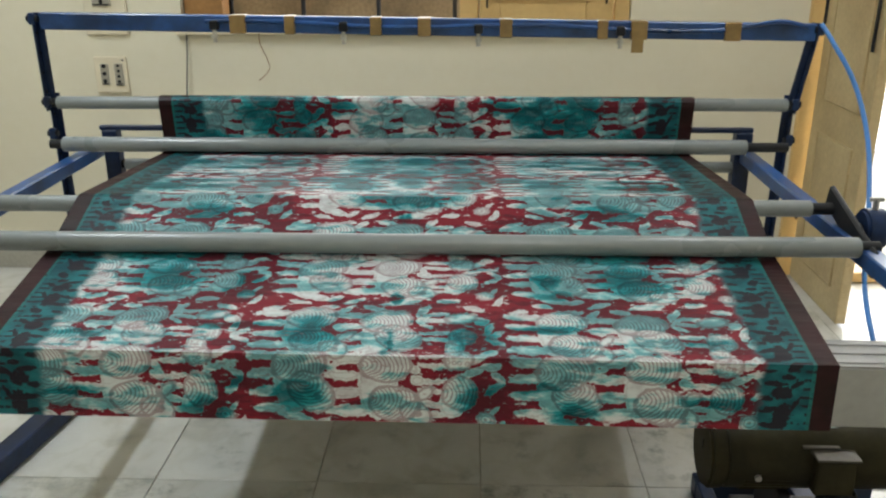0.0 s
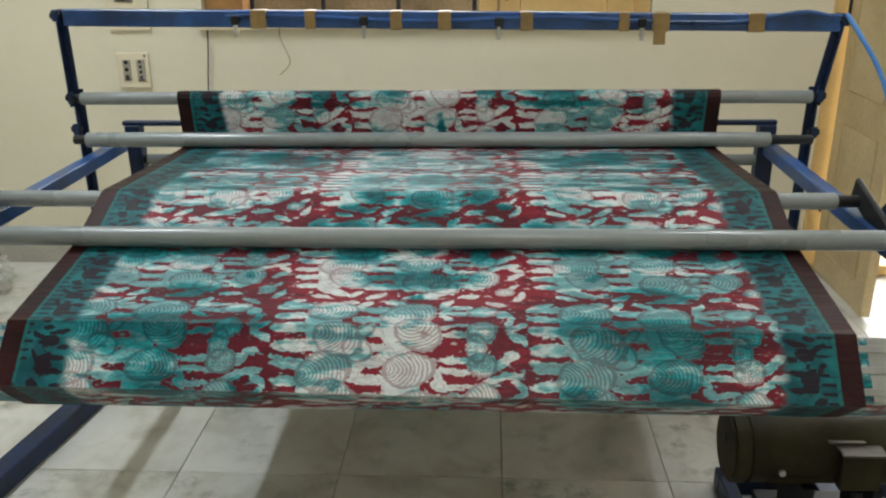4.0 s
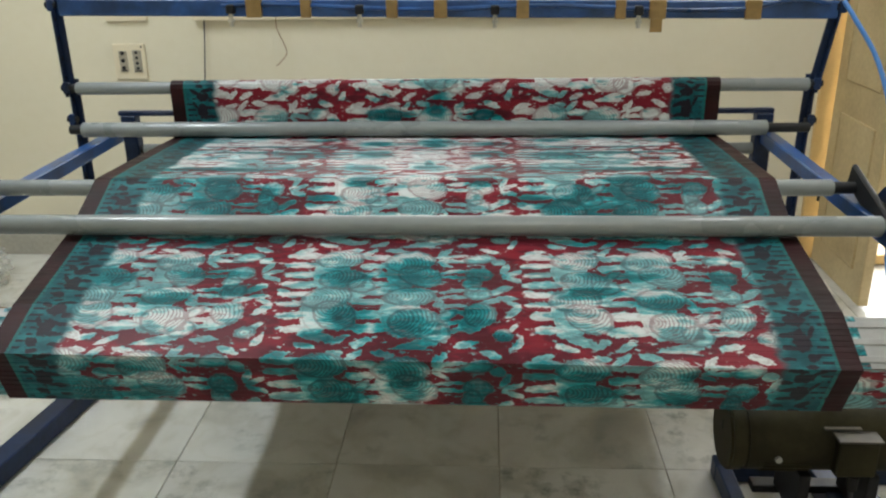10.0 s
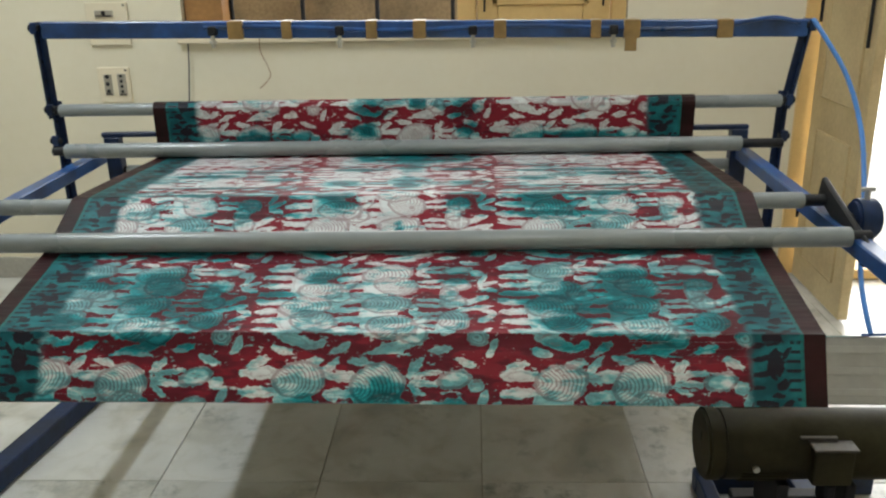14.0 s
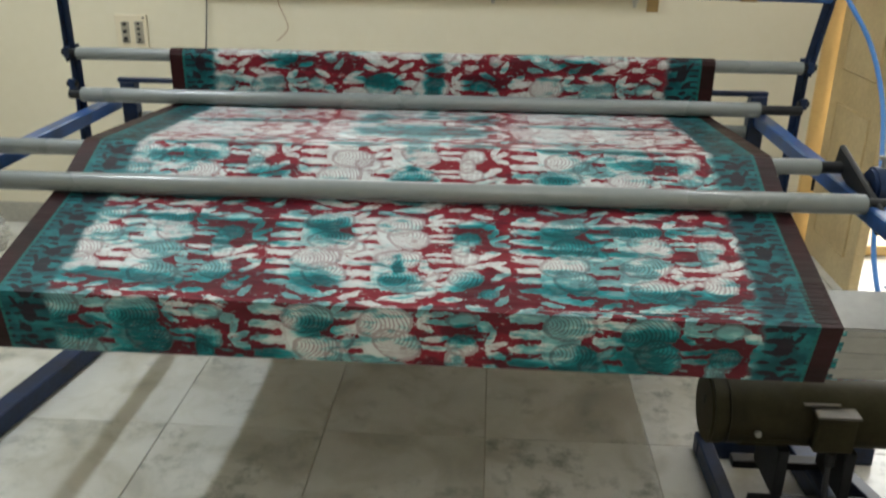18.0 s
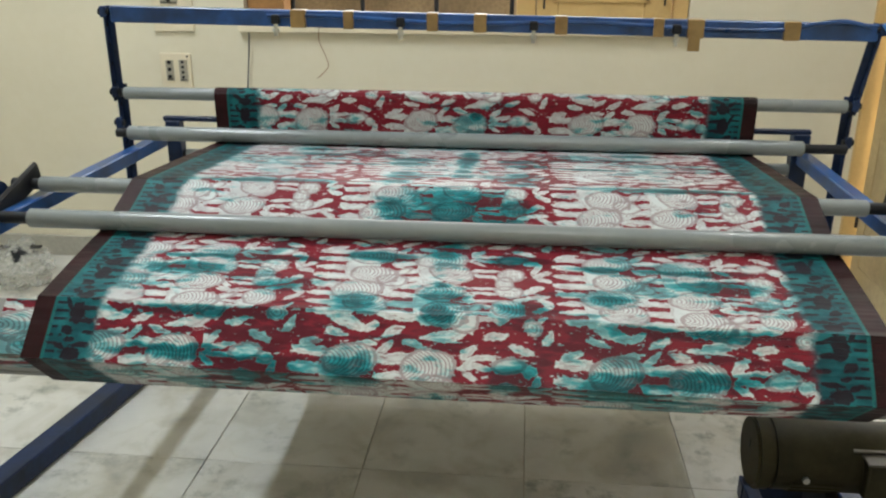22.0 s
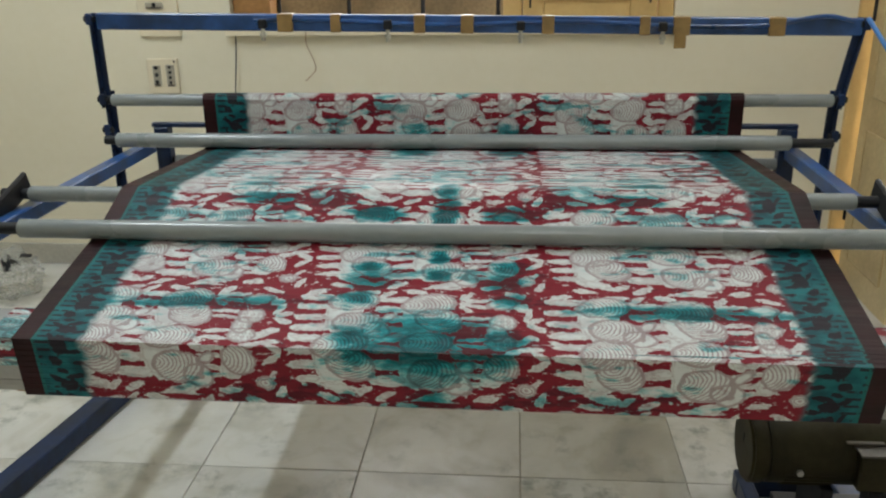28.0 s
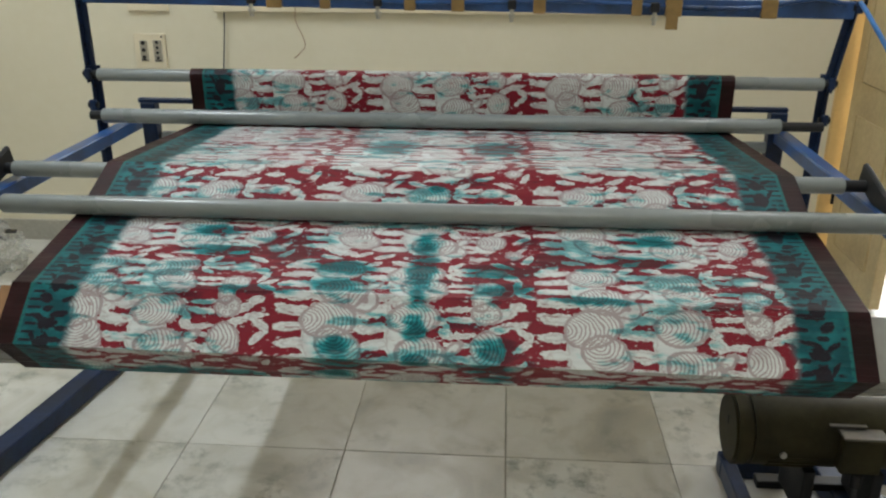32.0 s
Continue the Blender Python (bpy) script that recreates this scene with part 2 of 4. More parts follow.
def hose(bm, pts, r, seg=8):
    """A round cable along points, smoothed."""
    pts = [Vector(p) for p in pts]
    path = []
    for i in range(len(pts) - 1):
        p0, p1, p2, p3 = pts[max(i - 1, 0)], pts[i], pts[i + 1], pts[min(i + 2, len(pts) - 1)]
        for k in range(6):
            t = k / 6
            path.append(0.5 * ((2 * p1) + (p2 - p0) * t + (2 * p0 - 5 * p1 + 4 * p2 - p3) * t * t + (3 * p1 - p0 - 3 * p2 + p3) * t ** 3))
    path.append(pts[-1])
    rings = []
    for i, p in enumerate(path):
        d = (path[min(i + 1, len(path) - 1)] - path[max(i - 1, 0)]).normalized()
        s = d.cross(Vector((0.3, 0.9, 0.2))).normalized()
        u = s.cross(d)
        rings.append([bm.verts.new(p + r * (math.cos(a) * s + math.sin(a) * u)) for a in [2 * math.pi * k / seg for k in range(seg)]])
    for a, b in zip(rings, rings[1:]):
        for k in range(seg):
            bm.faces.new((a[k], a[(k + 1) % seg], b[(k + 1) % seg], b[k]))
    bm.faces.new(rings[0][::-1])
    bm.faces.new(rings[-1])
    return bm


def part(name, bm, material, parent=None, label="", smooth=False, at=None):
    """Links a bmesh as one mesh object under a thing or a part."""
    me = bpy.data.meshes.new(name)
    bmesh.ops.recalc_face_normals(bm, faces=bm.faces)
    bm.to_mesh(me)
    bm.free()
    me.materials.append(material)
    if smooth:
        me.polygons.foreach_set("use_smooth", [True] * len(me.polygons))
        me.set_sharp_from_angle(angle=radians(35))
    ob = new(name, me)
    if parent:
        ob.parent = parent
    if at is not None:
        ob.matrix_basis = at
    if label:
        tagged(ob, label)
    return ob


def thing(name, label, category, group="", kind="", at=None):
    ob = new(name)
    ob.empty_display_size = 0.1
    if at is not None:
        ob.matrix_basis = at
    return tagged(ob, label, category, group, kind)


def bm_():
    return bmesh.new()


# ---- the room ----
WALL_Y = 2.90
X0, X1, Y0, ZC = -2.9, 2.75, -2.3, 3.05
DOOR = (1.345, 2.30, 2.08)
WIN = (-1.072, 0.617, 0.985, 2.15)

b = bm_()
T = 0.22
for x0, x1, z0, z1 in ((X0 - T, WIN[0], 0, ZC), (WIN[0], WIN[1], 0, WIN[2]), (WIN[0], WIN[1], WIN[3], ZC), (WIN[1], DOOR[0] - 0.07, 0, ZC),
                       (DOOR[0] - 0.07, DOOR[1] + 0.07, DOOR[2] + 0.07, ZC), (DOOR[1] + 0.07, X1 + T, 0, ZC)):
    box(b, x0, x1, WALL_Y, WALL_Y + T, z0, z1)
tagged(part("wall_north", b, WALL), "cream painted plaster wall with a window and a doorway", "wall", kind="structure")
for nm, c in (("wall_west", (X0 - T, X0, Y0, WALL_Y)), ("wall_east", (X1, X1 + T, Y0, WALL_Y)), ("wall_south", (X0 - T, X1 + T, Y0 - T, Y0))):
    tagged(part(nm, box(bm_(), *c, 0, ZC), WALL), "cream painted plaster wall", "wall", kind="structure")
tagged(part("ceiling", box(bm_(), X0 - T, X1 + T, Y0 - T, WALL_Y + T, ZC, ZC + 0.15), CEIL), "white painted ceiling", "ceiling", kind="structure")
b = bm_()
box(b, X0, DOOR[0] - 0.08, WALL_Y - 0.014, WALL_Y, 0, 0.09, 0.003)
tagged(part("baseboard", b, STONE), "grey stone skirting along the cream wall", "skirting", kind="structure")

# daylight side: verandah floor, low wall and a glowing sheet in place of bright sky
tagged(part("ground", box(bm_(), -40, 40, WALL_Y + T, 120, -0.12, -0.02), OUTER), "bright paved ground outside the doorway", "ground", kind="structure")
tagged(part("backdrop", box(bm_(), -7, 12, 5.2, 5.3, -0.02, 5), BRIGHT), "glowing white sheet standing in for daylight outside", "wall", kind="structure")


def window():
    w = thing("window_1", "yellow ochre wooden window with black iron grille and one glazed shutter", "window", kind="structure")
    x0, x1, z0, z1 = WIN
    y = WALL_Y
    part("window_sill", box(bm_(), x0 - 0.02, x1 + 0.02, y - 0.03, y + 0.1, z0 - 0.028, z0 - 0.003, 0.004), PLATE, w, "cream sill")
    part("jamb", box(bm_(), x0 + 0.003, x0 + 0.15, y + 0.03, y + 0.2, z0, z1, 0.004), WOOD, w, "brown wooden jamb")
    part("jamb", box(bm_(), x1 - 0.06, x1 - 0.003, y + 0.01, y + 0.12, z0, z1, 0.004), OCHRE, w)
    part("mullion", box(bm_(), -0.02, 0.05, y + 0.01, y + 0.12, z0, z1, 0.004), OCHRE, w)
    part("head", box(bm_(), x0 + 0.15, x1 - 0.06, y + 0.03, y + 0.12, z1 - 0.06, z1 - 0.003, 0.004), OCHRE, w)
    for bx in (-0.915, -0.632, -0.337, -0.040):
        part("grille_bar", rod(bm_(), (bx, y + 0.14, z0), (bx, y + 0.14, z1 - 0.06), 0.009, seg=10), BLACK, w)
    for bz in (1.128, 1.30, 1.62):
        part("grille_rail", box(bm_(), -0.922, -0.02, y + 0.127, y + 0.137, bz - 0.006, bz + 0.006), BLACK, w)
    for k in range(14):
        bx = -0.88 + k * 0.062
        part("grille_bar", rod(bm_(), (bx, y + 0.135, 1.128), (bx, y + 0.135, 1.30), 0.005, seg=8), BLACK, w)
    s = part("shutter", bar(bm_(), (0.06, y + 0.02, 1.00), (0.06, y + 0.02, 2.08), 0.001, 0.001, 0), OCHRE, w)
    for c in ((0.056, 0.132, 1.0, 2.08), (0.449, 0.55, 1.0, 2.08), (0.132, 0.449, 1.0, 1.10), (0.132, 0.449, 2.0, 2.08)):
        part("stile", box(bm_(), c[0], c[1], y - 0.01, y + 0.03, c[2], c[3], 0.005), OCHRE, s)
    for c in ((0.112, 0.132, 1.08, 2.02), (0.449, 0.469, 1.08, 2.02)):
        part("bead", box(bm_(), c[0], c[1], y - 0.018, y - 0.008, c[2], c[3], 0.003), OCHRE, s)
    part("bead", box(bm_(), 0.112, 0.469, y - 0.018, y - 0.008, 1.078, 1.10, 0.003), OCHRE, s)
    g = part("pane", box(bm_(), 0.132, 0.449, y + 0.008, y + 0.012, 1.10, 2.0), GLASS, s)
    g.visible_shadow = False
    for bz in (1.135, 1.4, 1.7):
        part("grille_rail", box(bm_(), 0.06, 0.54, y + 0.135, y + 0.145, bz - 0.006, bz + 0.006), BLACK, w)
    for k in range(8):
        part("grille_bar", rod(bm_(), (0.09 + 0.06 * k, y + 0.14, 1.135), (0.09 + 0.06 * k, y + 0.14, 1.7), 0.005, seg=8), BLACK, w)
    part("grille_bar", rod(bm_(), (0.29, y + 0.14, 1.0), (0.29, y + 0.14, 1.135), 0.008, seg=8), BLACK, w)
    for hx, hz in ((0.082, 1.085), (0.522, 1.10)):
        part("latch", rod(bm_(), (hx, y - 0.022, hz - 0.03), (hx, y - 0.022, hz + 0.05), 0.004, seg=8), BLACK, s, "black iron latch")


window()
b = bm_()
box(b, -3.0, 0.95, WALL_Y + 0.75, WALL_Y + 0.95, 0, 1.085)
for gx0, gx1, gz in ((-3.0, -0.99, 1.34), (-0.69, -0.436, 1.30), (-0.13, 0.12, 1.32)):
    box(b, gx0, gx1, WALL_Y + 0.76, WALL_Y + 0.94, 1.07, gz, 0.01)
tagged(part("garden_wall", b, PARAPET), "brown weathered plaster wall outside the window", "wall")


def door():
    d = thing("door_1", "open beige wooden door leaf in an ochre frame", "door", kind="structure")
    y = WALL_Y
    f = part("door_frame", box(bm_(), DOOR[0] - 0.07, DOOR[0], y - 0.02, y + 0.14, 0, DOOR[2] + 0.07, 0.005), OCHRE, d)
    part("frame_post", box(bm_(), DOOR[1], DOOR[1] + 0.07, y - 0.02, y + 0.14, 0, DOOR[2] + 0.07, 0.005), OCHRE, f)
    part("frame_head", box(bm_(), DOOR[0], DOOR[1], y - 0.02, y + 0.14, DOOR[2], DOOR[2] + 0.07, 0.005), OCHRE, f)
    part("threshold", box(bm_(), DOOR[0], DOOR[1], y - 0.1, y + 0.1, 0.003, 0.045, 0.006), OCHRE, d, "ochre wooden threshold")
    leaf = part("door_leaf", box(bm_(), 0, 0.47, -0.018, 0.018, 0.012, DOOR[2] - 0.01, 0.004), LEAF, d, at=pose(DOOR[0] - 0.006, y - 0.045, 0, 0, 0, -90.5))
    for z0, z1 in ((0.12, 0.62), (0.74, 1.28), (1.40, 1.95)):
        part("panel", box(bm_(), 0.09, 0.39, -0.024, -0.0185, z0, z1, 0.006), LEAF, leaf)
    for z in (0.3, 1.05, 1.8):
        part("hinge", rod(bm_(), (-0.004, -0.02, z - 0.05), (-0.004, -0.02, z + 0.05), 0.007, seg=10), BLACK, leaf, "black hinge")
    part("bolt", rod(bm_(), (0.43, -0.028, 0.95), (0.43, -0.028, 1.12), 0.006, seg=10), BLACK, leaf, "black tower bolt")


door()


def socket_plate(x0, x1, z0, z1, modules, label):
    p = thing("socket_plate", label, "socket")
    y = WALL_Y
    body = part("plate", box(bm_(), x0, x1, y - 0.014, y, z0, z1, 0.004), PLATE, p)
    for mx0, mx1, mz0, mz1, holes in modules:
        m = part("module", box(bm_(), mx0, mx1, y - 0.020, y - 0.012, mz0, mz1, 0.002), INSERT, body, "grey plastic insert")
        w = part("slots", box(bm_(), mx0 + 0.004, mx1 - 0.004, y - 0.0215, y - 0.0195, mz0 + 0.004, mz0 + 0.008), BLACK, body, "dark slots")
        for k in range(holes):
            hz = mz0 + 0.016 + k * (mz1 - mz0 - 0.024) / max(1, holes - 1)
            part("socket_hole", rod(bm_(), ((mx0 + mx1) / 2, y - 0.0215, hz), ((mx0 + mx1) / 2, y - 0.0185, hz), 0.006 if holes > 3 else 0.008, seg=10), BLACK, body)
    part("screw", rod(bm_(), (x1 - 0.012, y - 0.016, z1 - 0.012), (x1 - 0.012, y - 0.013, z1 - 0.012), 0.004, seg=8), BLACK, body)
    return p


socket_plate(-1.427, -1.301, 0.735, 0.872, [(-1.402, -1.372, 0.765, 0.845, 3), (-1.348, -1.316, 0.763, 0.847, 4)], "cream plastic double socket plate on the wall")
socket_plate(-1.437, -1.275, 0.955, 1.115, [(-1.40, -1.33, 1.06, 1.085, 3)], "cream plastic switch plate with a row of switches")


# ---- printed cloth ----
class Graph:
    """Short names for shader nodes, so that the block print can be written as sums of shapes."""

    def __init__(self, name):
        self.m = bpy.data.materials.new(name)
        self.m.use_nodes = True
        self.n, self.l = self.m.node_tree.nodes, self.m.node_tree.links
        self.bsdf = self.n["Principled BSDF"]

    def put(self, socket, value):
        if isinstance(value, bpy.types.NodeSocket):
            self.l.new(value, socket)
        else:
            socket.default_value = value

    def math(self, op, a, b=0.0, c=None):
        n = self.n.new("ShaderNodeMath")
        n.operation = op
        self.put(n.inputs[0], a)
        self.put(n.inputs[1], b)
        if c is not None:
            self.put(n.inputs[2], c)
        return n.outputs[0]

    def step(self, x, lo, hi):
        """0 below lo, 1 above hi, smooth between; lo may lie above hi."""
        n = self.n.new("ShaderNodeMapRange")
        n.interpolation_type = "SMOOTHSTEP"
        a, b, c, d = (lo, hi, 0.0, 1.0) if lo < hi else (hi, lo, 1.0, 0.0)
        self.put(n.inputs["Value"], x)
        n.inputs["From Min"].default_value, n.inputs["From Max"].default_value = a, b
        n.inputs["To Min"].default_value, n.inputs["To Max"].default_value = c, d
        return n.outputs[0]

    def vec(self, x, y):
        n = self.n.new("ShaderNodeCombineXYZ")
        self.put(n.inputs[0], x)
        self.put(n.inputs[1], y)
        return n.outputs[0]

    def oval(self, p, x, y, rx, ry, turn=0.0):
        """1 on the rim of the oval, 0 at its centre."""
        m = self.n.new("ShaderNodeMapping")
        m.vector_type = "TEXTURE"
        self.put(m.inputs["Vector"], p)
        m.inputs["Location"].default_value = (x, y, 0)
        m.inputs["Rotation"].default_value = (0, 0, radians(turn))
        m.inputs["Scale"].default_value = (rx, ry, 1)
        v = self.n.new("ShaderNodeVectorMath")
        v.operation = "LENGTH"
        self.put(v.inputs[0], m.outputs[0])
        return v.outputs["Value"]

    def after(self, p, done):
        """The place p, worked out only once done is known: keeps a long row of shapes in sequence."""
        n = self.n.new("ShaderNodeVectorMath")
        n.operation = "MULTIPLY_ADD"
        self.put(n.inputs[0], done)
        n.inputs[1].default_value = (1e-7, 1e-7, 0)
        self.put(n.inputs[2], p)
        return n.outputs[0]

    def union(self, items):
        out = items[0]
        for i in items[1:]:
            out = self.math("MINIMUM", out, i)
        return out

    def most(self, items):
        out = items[0]
        for i in items[1:]:
            out = self.math("MAXIMUM", out, i)
        return out

    def mix(self, f, a, b, blend="MIX"):
        n = self.n.new("ShaderNodeMixRGB")
        n.blend_type = blend
        self.put(n.inputs[0], f)
        self.put(n.inputs[1], a if isinstance(a, bpy.types.NodeSocket) else rgb(a))
        self.put(n.inputs[2], b if isinstance(b, bpy.types.NodeSocket) else rgb(b))
        return n.outputs[0]

    def noise(self, p, sx, sy, detail=3.0, seed=0.0, rough=0.55):
        m = self.n.new("ShaderNodeMapping")
        self.put(m.inputs["Vector"], p)
        m.inputs["Location"].default_value = (seed, seed * 1.7, seed * 0.3)
        m.inputs["Scale"].default_value = (sx, sy, 1)
        t = self.n.new("ShaderNodeTexNoise")
        t.inputs["Scale"].default_value, t.inputs["Detail"].default_value, t.inputs["Roughness"].default_value = 1.0, detail, rough
        self.put(t.inputs["Vector"], m.outputs[0])
        return t.outputs["Fac"]


PU, PV = 0.425, 0.2795


def printed_cloth():
    g = Graph("printed_cloth")
    uvn = g.n.new("ShaderNodeUVMap")
    uvn.uv_map = "UVMap"
    raw = uvn.outputs[0]
    sep = g.n.new("ShaderNodeSeparateXYZ")
    g.put(sep.inputs[0], raw)
    u, v = sep.outputs[0], sep.outputs[1]
    # a hand-cut wobble
    wob = g.n.new("ShaderNodeTexNoise")
    wob.inputs["Scale"].default_value, wob.inputs["Detail"].default_value = 48.0, 3
    g.put(wob.inputs["Vector"], raw)
    wsep = g.n.new("ShaderNodeSeparateXYZ")
    g.put(wsep.inputs[0], wob.outputs["Color"])
    slow = g.noise(raw, 7.0, 9.0, 1.0, 2.2)
    drift = g.noise(raw, 9.0, 7.0, 1.0, 5.2)
    uu = g.math("MULTIPLY_ADD", wsep.outputs[0], 0.010, g.math("MULTIPLY_ADD", slow, 0.016, g.math("ADD", u, 0.245 - 0.013)))
    vv = g.math("MULTIPLY_ADD", wsep.outputs[1], 0.010, g.math("MULTIPLY_ADD", drift, 0.020, g.math("ADD", v, 0.136 - 0.015)))
    rag = g.noise(raw, 120.0, 150.0, 2.0, 6.6)
    # the animals stand across the cloth: a runs up the animal, b along its walk; two rows to a block
    a = g.math("WRAP", uu, PU, 0.0)
    b = g.math("WRAP", vv, PV, 0.0)
    p = g.vec(a, b)
    far, ink, at, count = [1.0], [0.0], [p], [0]

    def shape(x, y, rx, ry, turn=0.0, line=False):
        """Adds one white shape to the block, with a drawn rim if asked."""
        count[0] += 1
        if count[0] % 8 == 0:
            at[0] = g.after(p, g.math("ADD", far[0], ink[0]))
        d = g.oval(at[0], x, y, rx, ry, turn)
        least = min(rx, ry)
        far[0] = g.math("MINIMUM", g.math("MULTIPLY_ADD", d, least, -least), far[0])
        if line:
            w = 0.0036 / least
            draw(g.math("MULTIPLY", g.step(d, 0.97 - w, 0.99 - w), g.step(d, 1.03, 1.0)))
        return d

    def draw(lines):
        ink[0] = g.math("MAXIMUM", lines, ink[0])

    def rings(mask, x, y, rx, ry, freq):
        wave = g.math("SINE", g.math("MULTIPLY", g.oval(at[0], x, y, rx, ry), freq))
        draw(g.math("MULTIPLY", g.step(wave, 0.0, 0.6), g.step(mask, 0.96, 0.88)))

    def eye(x, y, rx=0.0060, ry=0.0054):
        draw(g.step(g.oval(at[0], x, y, rx, ry), 1.1, 0.8))

    def howdah_elephant(x, y):
        """Two ringed cloths over the back, three pillar legs, head low in front with a long trunk."""
        for leg in ((-0.066, 0.046, 0.036, 0.0095), (-0.070, 0.020, 0.034, 0.0090), (-0.064, -0.008, 0.036, 0.0095), (-0.060, -0.036, 0.040, 0.0110)):
            shape(x + leg[0], y + 1.12 * leg[1], *leg[2:])
        shape(x - 0.014, y + 0.002, 0.032, 0.060)
        rings(shape(x - 0.002, y + 0.040, 0.045, 0.030, 8, True), x - 0.046, y + 0.040, 0.100, 0.060, 92.0)
        rings(shape(x + 0.012, y - 0.027, 0.044, 0.033, -8, True), x - 0.032, y - 0.018, 0.096, 0.066, 88.0)
        shape(x + 0.046, y - 0.045, 0.027, 0.022, -20, True)
        shape(x + 0.062, y - 0.011, 0.020, 0.010, 40, True)
        shape(x + 0.050, y + 0.013, 0.014, 0.009, -30)
        shape(x + 0.014, y - 0.074, 0.046, 0.0095, 17)
        shape(x - 0.032, y - 0.090, 0.014, 0.0060, -14)
        shape(x + 0.040, y - 0.085, 0.022, 0.0042, -10)
        eye(x + 0.050, y - 0.047)
        eye(x + 0.026, y - 0.056, 0.012, 0.0035)

    def ringed_elephant(x, y):
        """A broad ringed flank that runs into a large round face."""
        for leg in ((-0.060, 0.038, 0.032, 0.0090), (-0.064, 0.012, 0.028, 0.0085), (-0.058, -0.014, 0.030, 0.0090), (-0.052, -0.040, 0.030, 0.0080)):
            shape(x + leg[0], y + 1.12 * leg[1], *leg[2:])
        shape(x - 0.016, y - 0.004, 0.031, 0.052)
        rings(shape(x - 0.006, y + 0.029, 0.047, 0.033, 12, True), x - 0.052, y + 0.025, 0.104, 0.066, 96.0)
        rings(shape(x + 0.014, y - 0.016, 0.042, 0.032, -30, True), x + 0.004, y - 0.002, 0.066, 0.050, 58.0)
        for leaf in ((-0.010, -0.056, 0.036, 0.0105, -18), (0.030, -0.062, 0.016, 0.0066, 28), (0.056, 0.034, 0.015, 0.0056, 40), (0.058, 0.018, 0.015, 0.0052, -30), (0.050, 0.048, 0.013, 0.0048, 80)):
            shape(x + leaf[0], y + 1.12 * leaf[1], *leaf[2:])
        eye(x + 0.024, y - 0.022)

    howdah_elephant(0.100, 0.200)
    ringed_elephant(0.233, 0.204)
    ringed_elephant(0.098, 0.088)
    howdah_elephant(0.235, 0.083)
    # spotted deer on long legs, its calf behind it, and the ox of the other row
    dots = g.n.new("ShaderNodeTexVoronoi")
    dots.voronoi_dimensions = "2D"
    dots.inputs["Scale"].default_value, dots.inputs["Randomness"].default_value = 95.0, 0.3
    g.put(dots.inputs["Vector"], raw)
    spots = g.math("MULTIPLY", g.step(dots.outputs["Distance"], 0.17, 0.24), g.step(dots.outputs["Distance"], 0.42, 0.34))
    for hide in ((0.352, 0.190, 0.025, 0.023), (0.342, 0.160, 0.017, 0.026), (0.350, 0.132, 0.025, 0.021)):
        draw(g.math("MULTIPLY", spots, g.step(shape(*hide, 0, True), 0.92, 0.85)))
    rings(shape(0.352, 0.074, 0.029, 0.029, 0, True), 0.318, 0.074, 0.070, 0.056, 66.0)
    rings(shape(0.392, 0.030, 0.017, 0.014, 0, True), 0.392, 0.030, 0.017, 0.014, 15.0)
    shape(0.338, 0.052, 0.020, 0.018)
    shape(0.352, 0.243, 0.029, 0.015, 10, True)
    for limb in ((0.379, 0.134, 0.019, 0.0085, 30), (0.397, 0.148, 0.013, 0.0080, 20), (0.407, 0.046, 0.012, 0.0045, 50), (0.387, 0.234, 0.013, 0.011)):
        shape(*limb)
    for y, n in ((0.200, 4), (0.182, -3), (0.139, 3), (0.121, -4), (0.094, 5), (0.078, 0), (0.056, -3), (0.040, 4), (0.252, 6), (0.236, -4)):
        shape(0.308, y, 0.026, 0.0052, n)
    # sprigs and flowers in the gaps
    for x, y, n in ((0.408, 0.196, 30), (0.411, 0.176, -20), (0.397, 0.212, 70), (0.409, 0.082, 40), (0.414, 0.102, -30), (0.398, 0.118, 10), (0.152, 0.263, 45), (0.140, 0.250, -30), (0.028, 0.266, 15),
                    (0.060, 0.128, 55), (0.276, 0.118, -40), (0.290, 0.262, 50), (0.286, 0.030, -55), (0.182, 0.142, 20), (0.120, 0.268, 8), (0.070, 0.006, -14), (0.165, 0.012, 25), (0.240, 0.136, 15), (0.130, 0.126, -20), (0.255, 0.006, 10), (0.372, 0.270, -18), (0.372, 0.108, 22), (0.416, 0.012, 60), (0.020, 0.134, -25), (0.330, 0.012, 8), (0.200, 0.270, -12)):
        shape(x, y, 0.019, 0.0066, n)
    away = g.math("ADD", far[0], g.math("MULTIPLY_ADD", rag, 0.009, -0.0045))
    white = g.step(away, 0.0006, -0.0004)
    # small carved flecks left in the ground, cracks of dye in the figures
    fleck = g.math("MULTIPLY", g.step(g.noise(raw, 70.0, 150.0, 2.0, 9.4), 0.62, 0.66), g.step(g.noise(raw, 26.0, 30.0, 1.0, 7.1), 0.44, 0.52))
    crack = g.math("MULTIPLY", g.step(g.noise(raw, 46.0, 190.0, 2.0, 3.9), 0.60, 0.66), g.step(g.noise(raw, 22.0, 26.0, 1.0, 2.9), 0.50, 0.60))
    white = g.math("MAXIMUM", white, g.math("MULTIPLY", fleck, 0.85))
    white = g.math("MULTIPLY", white, g.math("MULTIPLY_ADD", crack, -0.6, 1.0))
    contour = g.math("MULTIPLY", g.step(away, -0.0050, -0.0042), g.step(away, -0.0022, -0.0030))

    drawing = g.math("MAXIMUM", ink[0], g.math("MULTIPLY", contour, 0.5))

